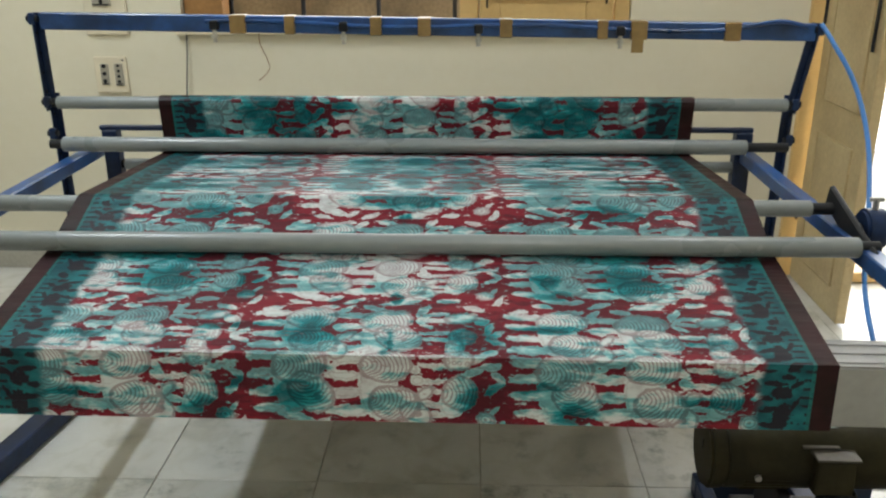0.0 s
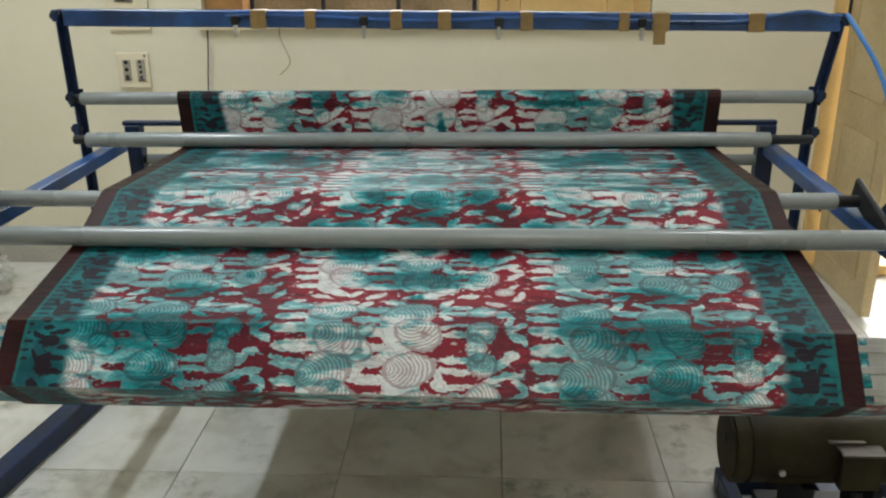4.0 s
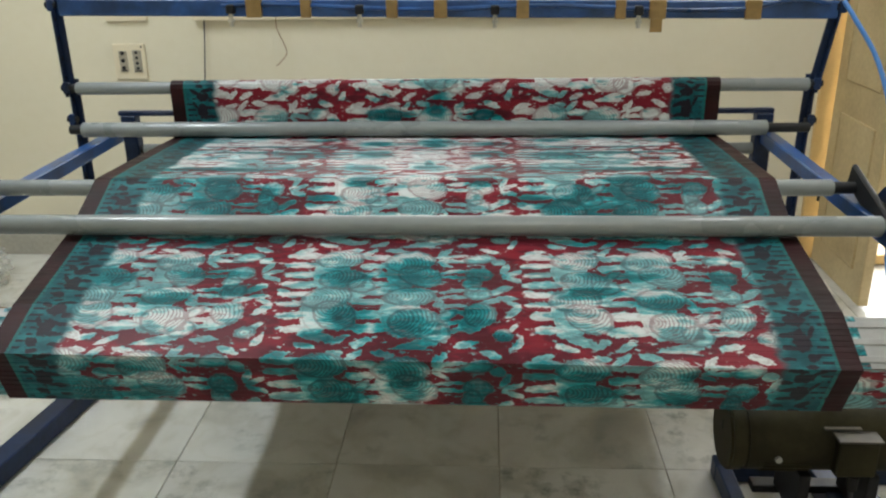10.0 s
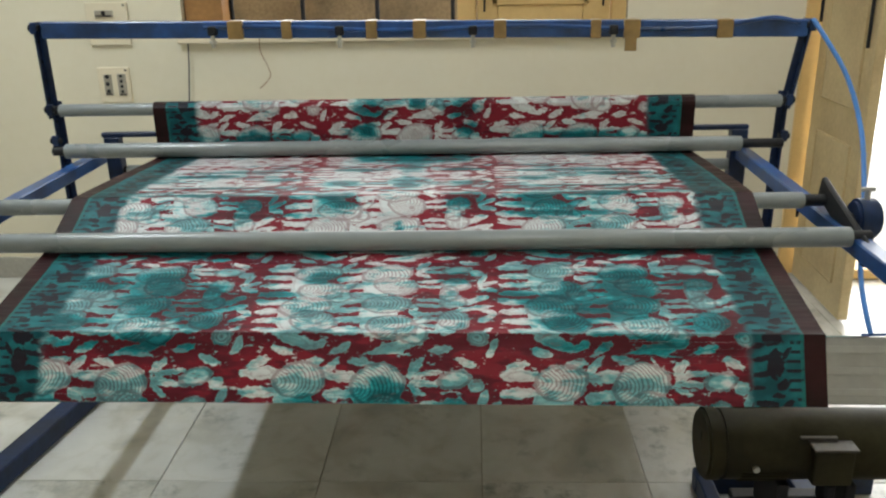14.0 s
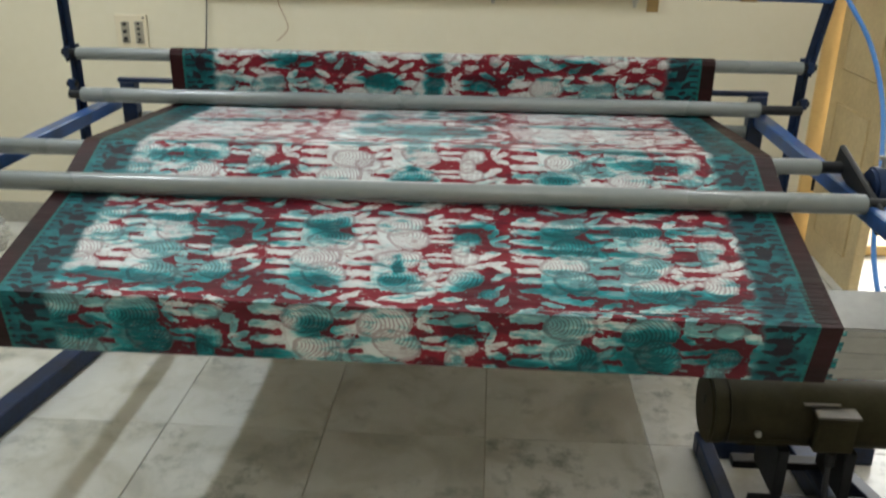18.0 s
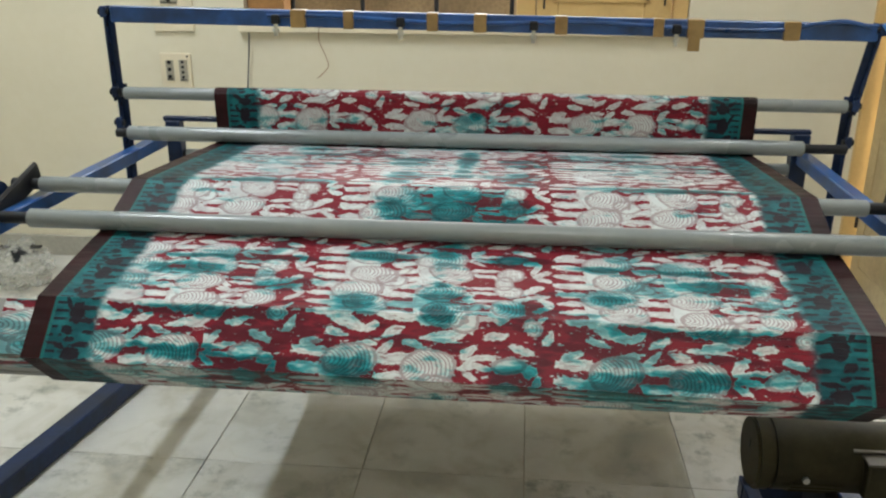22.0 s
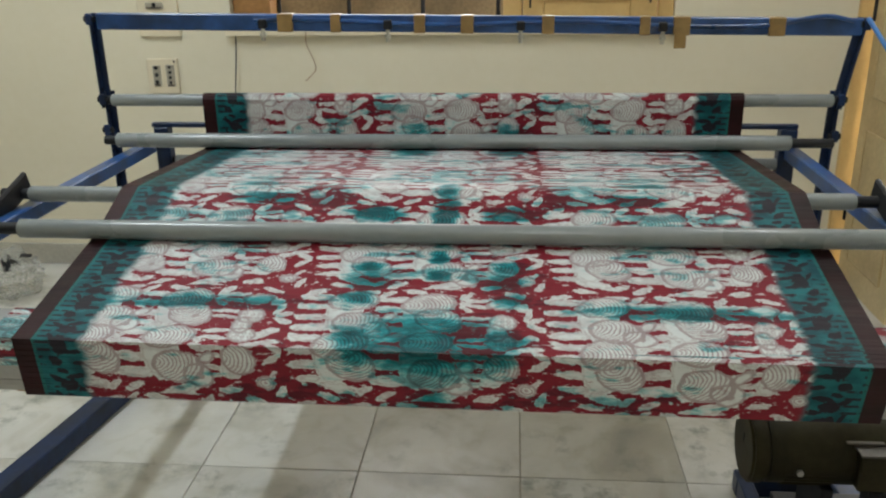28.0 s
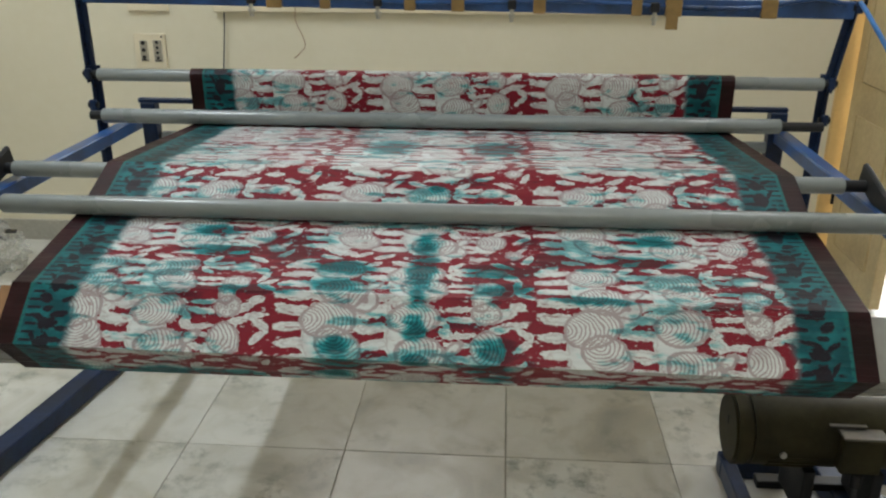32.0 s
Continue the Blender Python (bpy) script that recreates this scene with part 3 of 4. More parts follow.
    MAROON, CREAM = (0.195, 0.013, 0.025), (0.60, 0.64, 0.64)
    grey = g.step(g.noise(raw, 24.0, 30.0, 3.0, 1.9), 0.48, 0.66)
    field = g.mix(white, MAROON, g.mix(g.math("MULTIPLY", grey, 0.42), CREAM, (0.34, 0.31, 0.33)))
    field = g.mix(g.math("MULTIPLY", g.math("MULTIPLY", drawing, white), 0.55), field, (0.17, 0.045, 0.06))

    # tie-dye, mirrored about the middle fold: spilt blots and streaks (distance from the fold, length along the cloth, two half sizes)
    fold = g.math("ABSOLUTE", g.math("ADD", u, 0.010))
    streak = g.noise(g.vec(fold, v), 4.5, 21.0, 4.0, 3.1)
    cloud = g.noise(g.vec(fold, v), 7.0, 6.0, 4.0, 8.4)
    wisp = g.noise(raw, 26.0, 70.0, 3.0, 1.3)
    spread = g.vec(g.math("MULTIPLY_ADD", g.noise(raw, 16.0, 34.0, 3.0, 4.4), 0.05, g.math("ADD", fold, -0.025)),
                   g.math("MULTIPLY_ADD", g.noise(raw, 20.0, 20.0, 3.0, 6.4), 0.03, g.math("ADD", v, -0.015)))
    near, where = [9.0], [spread]

    def spill(blots):
        for i, k in enumerate(blots):
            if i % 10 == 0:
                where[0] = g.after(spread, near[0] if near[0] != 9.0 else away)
            near[0] = g.math("MINIMUM", g.oval(where[0], *k), near[0])

    # first stretch
    spill(((0.30, -0.09, 0.04, 0.02), (0.53, -0.07, 0.06, 0.01), (0.15, -0.07, 0.04, 0.03), (0.23, -0.05, 0.05, 0.01), (0.00, 0.04, 0.01, 0.03), (0.52, 0.05, 0.05, 0.01), (0.14, 0.06, 0.05, 0.04), (0.25, 0.08, 0.07, 0.01), (0.00, 0.16, 0.01, 0.02), (0.28, 0.18, 0.04, 0.02), (0.27, 0.22, 0.03, 0.03), (0.42, 0.23, 0.07, 0.04), (0.47, 0.33, 0.10, 0.05), (0.38, 0.33, 0.11, 0.05), (0.28, 0.35, 0.05, 0.03), (0.00, 0.42, 0.01, 0.02), (0.41, 0.44, 0.07, 0.03), (0.02, 0.49, 0.08, 0.03), (0.31, 0.50, 0.02, 0.02), (0.30, 0.60, 0.05, 0.03)))
    # second stretch
    spill(((0.12, 0.60, 0.05, 0.05), (0.53, 0.59, 0.07, 0.04), (0.45, 0.59, 0.06, 0.02), (0.12, 0.63, 0.04, 0.03), (0.49, 0.65, 0.07, 0.02), (0.00, 0.64, 0.03, 0.05), (0.31, 0.65, 0.07, 0.02), (0.16, 0.66, 0.05, 0.04), (0.13, 0.66, 0.05, 0.03), (0.22, 0.67, 0.04, 0.03), (0.01, 0.70, 0.06, 0.04), (0.14, 0.72, 0.04, 0.02), (0.00, 0.75, 0.05, 0.03), (0.10, 0.78, 0.05, 0.04), (0.43, 0.81, 0.07, 0.02), (0.31, 0.84, 0.05, 0.02), (0.12, 0.88, 0.05, 0.04), (0.54, 0.88, 0.05, 0.03), (0.00, 0.88, 0.06, 0.05), (0.37, 0.89, 0.08, 0.02)))
    # third stretch
    spill(((0.00, 0.92, 0.06, 0.02), (0.39, 1.00, 0.15, 0.02), (0.56, 1.05, 0.08, 0.04), (0.31, 1.05, 0.05, 0.02), (0.38, 1.10, 0.10, 0.04), (0.44, 1.12, 0.07, 0.03), (0.28, 1.12, 0.05, 0.03), (0.22, 1.14, 0.05, 0.02), (0.41, 1.16, 0.08, 0.05), (0.32, 1.16, 0.03, 0.03), (0.53, 1.18, 0.06, 0.03), (0.42, 1.20, 0.06, 0.03), (0.12, 1.20, 0.03, 0.02), (0.38, 1.29, 0.11, 0.02), (0.14, 1.31, 0.04, 0.03), (0.47, 1.30, 0.14, 0.02), (0.29, 1.31, 0.09, 0.02), (0.00, 1.32, 0.03, 0.02), (0.00, 1.36, 0.01, 0.03), (0.30, 1.42, 0.12, 0.01)))
    # fourth stretch
    spill(((0.13, 1.47, 0.04, 0.04), (0.29, 1.46, 0.08, 0.03), (0.35, 1.49, 0.12, 0.01), (0.44, 1.50, 0.12, 0.01), (0.45, 1.57, 0.09, 0.01), (0.35, 1.57, 0.11, 0.01), (0.14, 1.61, 0.04, 0.03), (0.00, 1.60, 0.03, 0.04), (0.01, 1.64, 0.03, 0.03), (0.28, 1.66, 0.04, 0.02), (0.00, 1.68, 0.02, 0.01), (0.47, 1.71, 0.08, 0.02), (0.42, 1.76, 0.11, 0.01), (0.28, 1.76, 0.05, 0.01), (0.12, 1.78, 0.05, 0.02), (0.00, 1.81, 0.04, 0.03), (0.01, 1.92, 0.10, 0.05), (0.09, 1.92, 0.05, 0.03), (0.12, 1.96, 0.04, 0.03), (0.03, 1.97, 0.08, 0.05)))
    # last stretch
    spill(((0.45, 2.04, 0.13, 0.01), (0.40, 2.05, 0.15, 0.02), (0.13, 2.07, 0.03, 0.02), (0.12, 2.13, 0.04, 0.03), (0.00, 2.15, 0.02, 0.02), (0.13, 2.17, 0.03, 0.02), (0.00, 2.21, 0.02, 0.02), (0.28, 2.27, 0.07, 0.01), (0.00, 2.28, 0.02, 0.04), (0.14, 2.29, 0.05, 0.02), (0.00, 2.32, 0.02, 0.05), (0.14, 2.35, 0.05, 0.02), (0.00, 2.37, 0.02, 0.05), (0.36, 2.40, 0.06, 0.02), (0.00, 2.44, 0.02, 0.03), (0.40, 2.47, 0.05, 0.02), (0.00, 2.63, 0.02, 0.02), (0.12, 2.90, 0.04, 0.05), (0.12, 2.96, 0.06, 0.05)))
    reach = g.math("ADD", near[0], g.math("MULTIPLY_ADD", streak, 1.5, g.math("MULTIPLY_ADD", wisp, 1.9, -1.7)))
    wash = g.math("ADD", g.math("MULTIPLY", streak, 0.95), g.math("ADD", g.math("MULTIPLY", cloud, 0.75), g.math("MULTIPLY", wisp, 0.25)))
    wash = g.math("ADD", wash, g.math("MULTIPLY_ADD", wisp, 0.35, g.math("MULTIPLY_ADD", g.step(v, 1.65, 1.15), 0.10, -1.235)))
    dye = g.most([g.step(reach, 1.55, 0.75), g.math("MULTIPLY", g.step(wash, -0.07, 0.07), 0.75)])
    deep = g.most([g.step(reach, 1.15, 0.35), g.math("MULTIPLY", g.step(wash, 0.02, 0.16), 0.6)])
    dye = g.math("MULTIPLY", dye, g.math("MULTIPLY_ADD", wisp, 0.6, 0.72))
    dye = g.math("MINIMUM", dye, 1.0)
    tint = g.mix(deep, g.mix(g.step(dye, 0.3, 0.8), (0.19, 0.76, 0.79), (0.030, 0.54, 0.60)), (0.003, 0.175, 0.205))
    tinted = g.mix(1.0, field, tint, "MULTIPLY")
    field = g.mix(g.math("MULTIPLY", dye, g.math("MULTIPLY_ADD", white, 0.36, 0.64)), field, tinted)

    # borders: teal band with dark marching figures, maroon selvage
    au = g.math("ABSOLUTE", u)
    bv = g.math("WRAP", vv, 0.118, 0.0)
    pb = g.vec(au, bv)
    B = lambda *k: g.oval(pb, *k)
    march = g.union([B(0.620, 0.045, 0.014, 0.022), B(0.617, 0.085, 0.017, 0.012), B(0.603, 0.030, 0.018, 0.005), B(0.601, 0.055, 0.018, 0.005, 8), B(0.632, 0.012, 0.012, 0.008, 30),
                     B(0.638, 0.062, 0.014, 0.004, 60), B(0.604, 0.102, 0.018, 0.005, -10), B(0.638, 0.098, 0.012, 0.005, 30), B(0.592, 0.008, 0.012, 0.004), B(0.592, 0.075, 0.012, 0.005), B(0.624, 0.112, 0.010, 0.005)])
    comb = g.math("SINE", g.math("MULTIPLY", v, 420.0))
    teeth = g.math("MULTIPLY", g.step(comb, 0.35, 0.6), g.math("MULTIPLY", g.step(au, 0.632, 0.640), g.step(g.noise(raw, 60.0, 20.0, 1.0, 2.0), 0.42, 0.5)))
    dark = g.most([g.step(g.math("MULTIPLY_ADD", rag, 1.1, march), 1.62, 1.48), teeth])
    patch = g.noise(raw, 20.0, 28.0, 3.0, 6.1)
    teal = g.mix(g.step(patch, 0.35, 0.7), (0.004, 0.058, 0.073), (0.012, 0.150, 0.170))
    teal = g.mix(g.math("MULTIPLY", dark, 0.92), teal, (0.016, 0.005, 0.011))
    edge = g.mix(g.step(g.noise(raw, 9.0, 12.0, 3.0, 7.7), 0.3, 0.7), (0.013, 0.004, 0.004), (0.032, 0.007, 0.009))
    wav = g.math("MULTIPLY_ADD", g.noise(raw, 30.0, 40.0, 2.0, 9.0), 0.03, g.math("ADD", au, -0.015))
    colour = g.mix(g.step(wav, 0.570, 0.590), field, teal)
    colour = g.mix(g.math("MULTIPLY", g.step(au, 0.6590, 0.6605), g.step(rag, 0.36, 0.5)), colour, (0.012, 0.125, 0.125))
    colour = g.mix(g.step(au, 0.6650, 0.6665), colour, edge)
    # print wears thin and soft
    fade = g.noise(raw, 45.0, 45.0, 3.0, 4.0)
    colour = g.mix(0.15, colour, fade, "OVERLAY")
    g.put(g.bsdf.inputs["Base Color"], colour)
    g.put(g.bsdf.inputs["Roughness"], g.math("MULTIPLY_ADD", fade, 0.2, 0.36))
    g.bsdf.inputs["Specular IOR Level"].default_value = 0.18
    bump = g.n.new("ShaderNodeBump")
    bump.inputs["Strength"].default_value, bump.inputs["Distance"].default_value = 0.55, 0.007
    g.put(bump.inputs["Height"], g.math("ADD", g.noise(raw, 2.5, 30.0, 2.0, 11.0), g.math("MULTIPLY", g.noise(raw, 14.0, 16.0, 2.0, 12.0), 0.4)))
    g.put(g.bsdf.inputs["Normal"], bump.outputs[0])
    return g.m


CLOTH = printed_cloth()

# ---- the winding machine ----
machine = thing("winding_machine", "blue steel cloth winding machine with grey guide rollers", "machine")
R1, R2, R3, R4 = (1.855, 0.882, 0.0180), (1.815, 0.778, 0.021), (1.31, 0.767, 0.0185), (1.14, 0.743, 0.0205)


def roller(name, x0, x1, yz, shaft0, shaft1):
    y, z, r = yz
    b = rod(bm_(), (x0, y, z), (x1, y, z), r - 0.0012, seg=36, bevel=0.002)
    p = part(name, b, PIPE, machine, "grey plastic guide roller", smooth=True)
    for a, c in ((shaft0, x0 + 0.002), (x1 - 0.002, shaft1)):
        if c - a > 0.004:
            part("shaft", rod(bm_(), (a, y, z), (c, y, z), 0.0125, seg=18, bevel=0.001), BLACK, p, "black steel shaft", smooth=True)
    return p


roller("guide_roller", -1.083, 0.848, R1, -1.11, 0.87)
roller("guide_roller", -1.065, 0.742, R2, -1.10, 0.85)
roller("guide_roller", -1.035, 0.722, R3, -1.10, 0.79)
roller("guide_roller", -0.966, 0.752, R4, -1.05, 0.79)
roller("guide_roller", -0.96, 0.76, (1.95, 0.69, 0.017), -1.0, 0.79)


def angle_iron(name, a, b_, w=0.020, t=0.005, side=1, holes=True, label=""):
    """An upright of slotted angle: two flanges with a row of holes."""
    a, b_ = Vector(a), Vector(b_)
    b = bm_()
    bar(b, a + Vector((0, 0, 0)), b_, t, w, 0.001, up=(0, 1, 0.01))
    bar(b, a + Vector((side * w / 2, w / 2, 0)), b_ + Vector((side * w / 2, w / 2, 0)), w, t, 0.001, up=(0, 1, 0.01))
    p = part(name, b, NAVY, machine, label)
    if holes:
        n = int((b_ - a).length / 0.05)
        for k in range(1, n):
            q = a.lerp(b_, k / n)
            part("bolt_hole", rod(bm_(), q + Vector((-side * 0.0035, 0, 0)), q + Vector((side * 0.0035, 0, 0)), 0.005, seg=8), BLACK, p)
    return p


angle_iron("post", (-1.105, 1.865, 0.52), (-1.105, 1.865, 0.905))
angle_iron("upper_post", (-1.111, 1.855, 0.86), (-1.113, 1.855, 1.115))
angle_iron("post", (0.858, 1.865, 0.50), (0.866, 1.865, 0.905), side=-1)
angle_iron("upper_post", (0.868, 1.855, 0.86), (0.905, 1.855, 1.09), side=-1)
for x, z in ((-1.106, 0.885), (-1.104, 0.80), (-1.112, 1.10), (0.866, 0.885), (0.862, 0.79), (0.903, 1.075)):
    part("bolt", rod(bm_(), (x - 0.014, 1.847, z), (x + 0.014, 1.847, z), 0.009, seg=6), BLACK, machine, "black hex bolt")
    part("clamp_plate", box(bm_(), x - 0.009, x + 0.009, 1.838, 1.85, z - 0.015, z + 0.015, 0.003), NAVY, machine)

# top bar with tape, cable and clips
TL, TR = Vector((-1.095, 1.86, 1.094)), Vector((0.895, 1.86, 1.067))
top = part("top_bar", bar(bm_(), TL, TR, 0.03, 0.043, 0.003), BLUE, machine, "blue painted square bar")


def on_top(x):
    return TL.lerp(TR, (x - TL.x) / (TR.x - TL.x))


for x in (-0.577, -0.443, -0.222, -0.098, 0.110, 0.355, 0.447, 0.683):
    p = on_top(x)
    b = bm_()
    w = 0.017 + 0.004 * math.sin(x * 31)
    box(b, p.x - w, p.x + w, p.y - 0.0255, p.y + 0.0165, p.z - 0.0232, p.z + 0.0232, 0.002)
    if abs(x - 0.447) < 0.01:
        box(b, p.x - 0.018, p.x + 0.012, p.y - 0.0262, p.y - 0.0245, p.z - 0.055, p.z - 0.02)
    part("tape_band", b, TAPE, top, "brown packing tape wrapped round the bar")
for x in (-0.637, -0.305, 0.040, 0.400):
    p = on_top(x)
    c = part("clip", box(bm_(), p.x - 0.011, p.x + 0.011, p.y - 0.032, p.y + 0.006, p.z - 0.014, p.z + 0.010, 0.004), BLACK, top, "black cable clip")
    part("clip_screw", rod(bm_(), (p.x, p.y - 0.024, p.z - 0.045), (p.x, p.y - 0.024, p.z - 0.012), 0.0055, seg=10), STEEL, c, "bright screw")
    part("clip_nut", rod(bm_(), (p.x, p.y - 0.024, p.z - 0.034), (p.x, p.y - 0.024, p.z - 0.026), 0.009, seg=6), STEEL, c)
pts = []
for k in range(26):
    x = -0.66 + k * 1.53 / 25
    p = on_top(x)
    pts.append((x, p.y - 0.019, p.z + 0.004 + 0.005 * math.sin(x * 9) + (0.020 * math.exp(-((x - 0.79) / 0.07) ** 2))))
part("cable_run", hose(bm_(), pts, 0.0055), BLUE, top, "blue cable sleeve taped along the bar", smooth=True)
pts = [(0.900, 1.84, 1.09), (0.925, 1.82, 1.05), (0.98, 1.78, 0.95), (1.0, 1.70, 0.82), (0.985, 1.60, 0.66), (0.955, 1.50, 0.52), (0.95, 1.38, 0.40), (0.96, 1.30, 0.34)]
part("hanging_cable", hose(bm_(), pts, 0.006), CABLE, top, "loop of light blue cable", smooth=True)

# main frame: back cross bar, legs, side beams, floor rails
frame_blue = (("cross_bar", (-1.02, 1.95, 0.795), (0.80, 1.95, 0.795), 0.022, 0.014), ("leg", (-0.99, 1.95, 0), (-0.99, 1.95, 0.79), 0.042, 0.04),
              ("leg", (0.775, 1.95, 0), (0.775, 1.95, 0.79), 0.045, 0.04),
              ("side_beam", (-1.045, 2.0, 0.725), (-1.045, 0.80, 0.725), 0.035, 0.035), ("side_beam", (0.785, 2.0, 0.725), (0.765, 0.80, 0.725), 0.035, 0.035),
              ("floor_rail", (-1.10, 2.0, 0.03), (-1.280, 0.70, 0.03), 0.06, 0.055), ("floor_rail", (-1.21, 0.984, 0.03), (0.75, 0.984, 0.03), 0.06, 0.055),
              ("floor_rail", (0.80, 2.0, 0.03), (0.83, 1.07, 0.03), 0.06, 0.055), ("leg", (0.83, 0.86, 0), (0.83, 0.86, 0.36), 0.04, 0.04), ("leg", (-1.045, 0.86, 0), (-1.045, 0.86, 0.70), 0.05, 0.05),
              ("gear_box", (0.86, 0.80, 0.44), (0.86, 0.93, 0.44), 0.12, 0.17), ("lower_tie", (-1.105, 1.87, 0.51), (-0.99, 1.95, 0.51), 0.03, 0.02), ("lower_tie", (0.858, 1.87, 0.51), (0.77, 1.95, 0.51), 0.03, 0.02))
for nm, a, c, w, h in frame_blue:
    part(nm, bar(bm_(), a, c, w, h, 0.003, up=(0, 0.02, 1) if nm != "leg" else (0, 1, 0)), BLUE if nm == "side_beam" else NAVY, machine)


def lever(sx, x):
    """The tilting arm that carries the two front rollers, with its locking knob."""
    a, c = Vector((x, 1.345, 0.787)), Vector((x, 1.10, 0.715))
    p = part("roller_arm", bar(bm_(), a, c, 0.012, 0.05, 0.004), BLACK, machine, "black steel roller arm")
    k0 = Vector((x + sx * 0.01, 1.235, 0.745))
    part("arm_pivot", rod(bm_(), k0, k0 + Vector((sx * 0.02, 0, 0)), 0.016, seg=18, bevel=0.002), BLACK, p, smooth=True)
    knob = part("bearing_block", rod(bm_(), k0 + Vector((sx * 0.012, 0, 0.005)), k0 + Vector((sx * 0.058, 0, 0.005)), 0.040, seg=24, bevel=0.006), NAVY, p, "dark blue round bearing block", smooth=True)
    part("thumb_screw", rod(bm_(), k0 + Vector((sx * 0.035, 0, 0.042)), k0 + Vector((sx * 0.035, 0, 0.064)), 0.006, seg=10), STEEL, p)
    part("thumb_screw", box(bm_(), k0.x + sx * 0.035 - 0.014, k0.x + sx * 0.035 + 0.014, k0.y - 0.003, k0.y + 0.003, k0.z + 0.060, k0.z + 0.069, 0.002), STEEL, p)


lever(1, 0.772)
lever(-1, -1.06)

# drum bearing plates
for sx, x in ((1, 0.865), (-1, -0.985)):
    b = bm_()
    box(b, min(x, x + sx * 0.13), max(x, x + sx * 0.13), 0.835, 0.87, 0.53, 0.727, 0.006)
    p = part("bearing_plate", b, BLUE, machine, "blue steel bearing plate")
    part("bearing_cap", rod(bm_(), (x + sx * 0.05, 0.80, 0.72), (x + sx * 0.05, 0.88, 0.72), 0.03, seg=20, bevel=0.004), NAVY, p, smooth=True)
    for dx, dz in ((0.03, 0.55), (0.09, 0.60), (0.03, 0.66)):
        part("bolt", rod(bm_(), (x + sx * dx, 0.829, dz), (x + sx * dx, 0.836, dz), 0.005, seg=6), BLACK, p)

# ---- drum and cloth path ----
DRUM_R, OMEGA, ALPHA = 0.0800, 53.65, 64.5 + 45
SIDE = DRUM_R * math.sqrt(2)
TWIST = 4.5


def turned(t):
    """Degrees that the drum has turned; it gathers speed slightly at first."""
    return OMEGA * t + 12.5 - 43.0 * math.exp(-t / 7.5)


CLOTH_X = (-0.80, 0.60)


def drum_axis(x):
    k = (x + 0.8) / 1.4
    return 0.888 - 0.014 * k, 0.600 + 0.002 * k


drum = part("winding_drum", rod(bm_(), (-1.0, 0, 0), (1.0, 0, 0), 0.018, seg=18), STEEL, machine, "square aluminium winding drum")
H = DRUM_R / math.sqrt(2) - 0.003
for k in range(4):
    m = pose(0, 0, 0, 90 * k)
    b = bm_()
    box(b, -0.83, 0.85, -H + 0.003, H - 0.003, H - 0.003, H, 0.001)
    part("face_sheet", b, ALU, drum, at=m)
    if k in (0, 2):
        for j in (-1, 0, 1):
            b = bm_()
            box(b, -0.83, 0.85, j * 0.034 - 0.006, j * 0.034 + 0.006, H, H + 0.0022, 0.001)
            part("face_slat", b, ALU, drum, at=m)
for k, x0, x1, mt, lb in ((3, -0.775, 0.772, CLOTH, "older turn of teal cloth"), (2, -0.712, 0.715, CLOTH, "older turn of printed cloth"), (1, -0.74, 0.69, CARD, "brown card under the cloth")):
    b = bm_()
    uv = b.loops.layers.uv.new("UVMap")
    box(b, x0, x1, -H + 0.002, H - 0.002, H + 0.0002, H + 0.0012)
    for f in b.faces:
        for lp in f.loops:
            lp[uv].uv = (lp.vert.co.x * 0.62, 0.31 * k + lp.vert.co.y)
    part("wound_layer", b, mt, drum, lb, at=pose(0, 0, 0, 90 * k))
# a strip of the older teal cloth that shows past the edge of the new turns
b = bm_()
uv = b.loops.layers.uv.new("UVMap")
box(b, -0.845, -0.70, 0.002, H - 0.002, H + 0.0024, H + 0.0030)
for f in b.faces:
    for lp in f.loops:
        lp[uv].uv = (lp.vert.co.x * 0.75, 0.4 + lp.vert.co.y)
part("wound_layer", b, CLOTH, drum, "older turn of teal cloth")
# blue sheet sleeve on the driven end, its edge cut askew
for k in range(4):
    b = bm_()
    box(b, 0.818 if k in (1, 2) else 0.87, 0.96, -H - 0.004, H + 0.004, H + 0.0035, H + 0.0065)
    for vert in b.verts:
        if vert.co.x < 0.9:
            vert.co.x += 0.2 * (vert.co.y if k == 2 else -vert.co.y)
    sleeve = part("drum_sleeve", b, BLUE, drum, "blue steel sleeve on the driven end", at=pose(0, 0, 0, 90 * k))
    for bx, by in ((0.90, 0.02), (0.93, -0.025)):
        part("bolt", rod(bm_(), (bx, by, H + 0.006), (bx, by, H + 0.011), 0.005, seg=8), BLACK, sleeve)
for x in (-0.832, 0.846):
    part("end_plate", box(bm_(), x - 0.004, x + 0.004, -H + 0.004, H - 0.004, -H + 0.004, H - 0.004), CARD if x < 0 else ALU, drum)


for ob in drum.children:
    # the light drum is wrung a little along its length
    b = bm_()
    b.from_mesh(ob.data)
    for k in range(-7, 8):
        bmesh.ops.bisect_plane(b, geom=b.verts[:] + b.edges[:] + b.faces[:], plane_co=(k * 0.1, 0, 0), plane_no=(1, 0, 0))
    for vert in b.verts:
        vert.co = Matrix.Rotation(radians(TWIST * vert.co.x), 3, "X") @ vert.co
    b.to_mesh(ob.data)
    b.free()


def motions():
    move_drum()
    move_cloth()


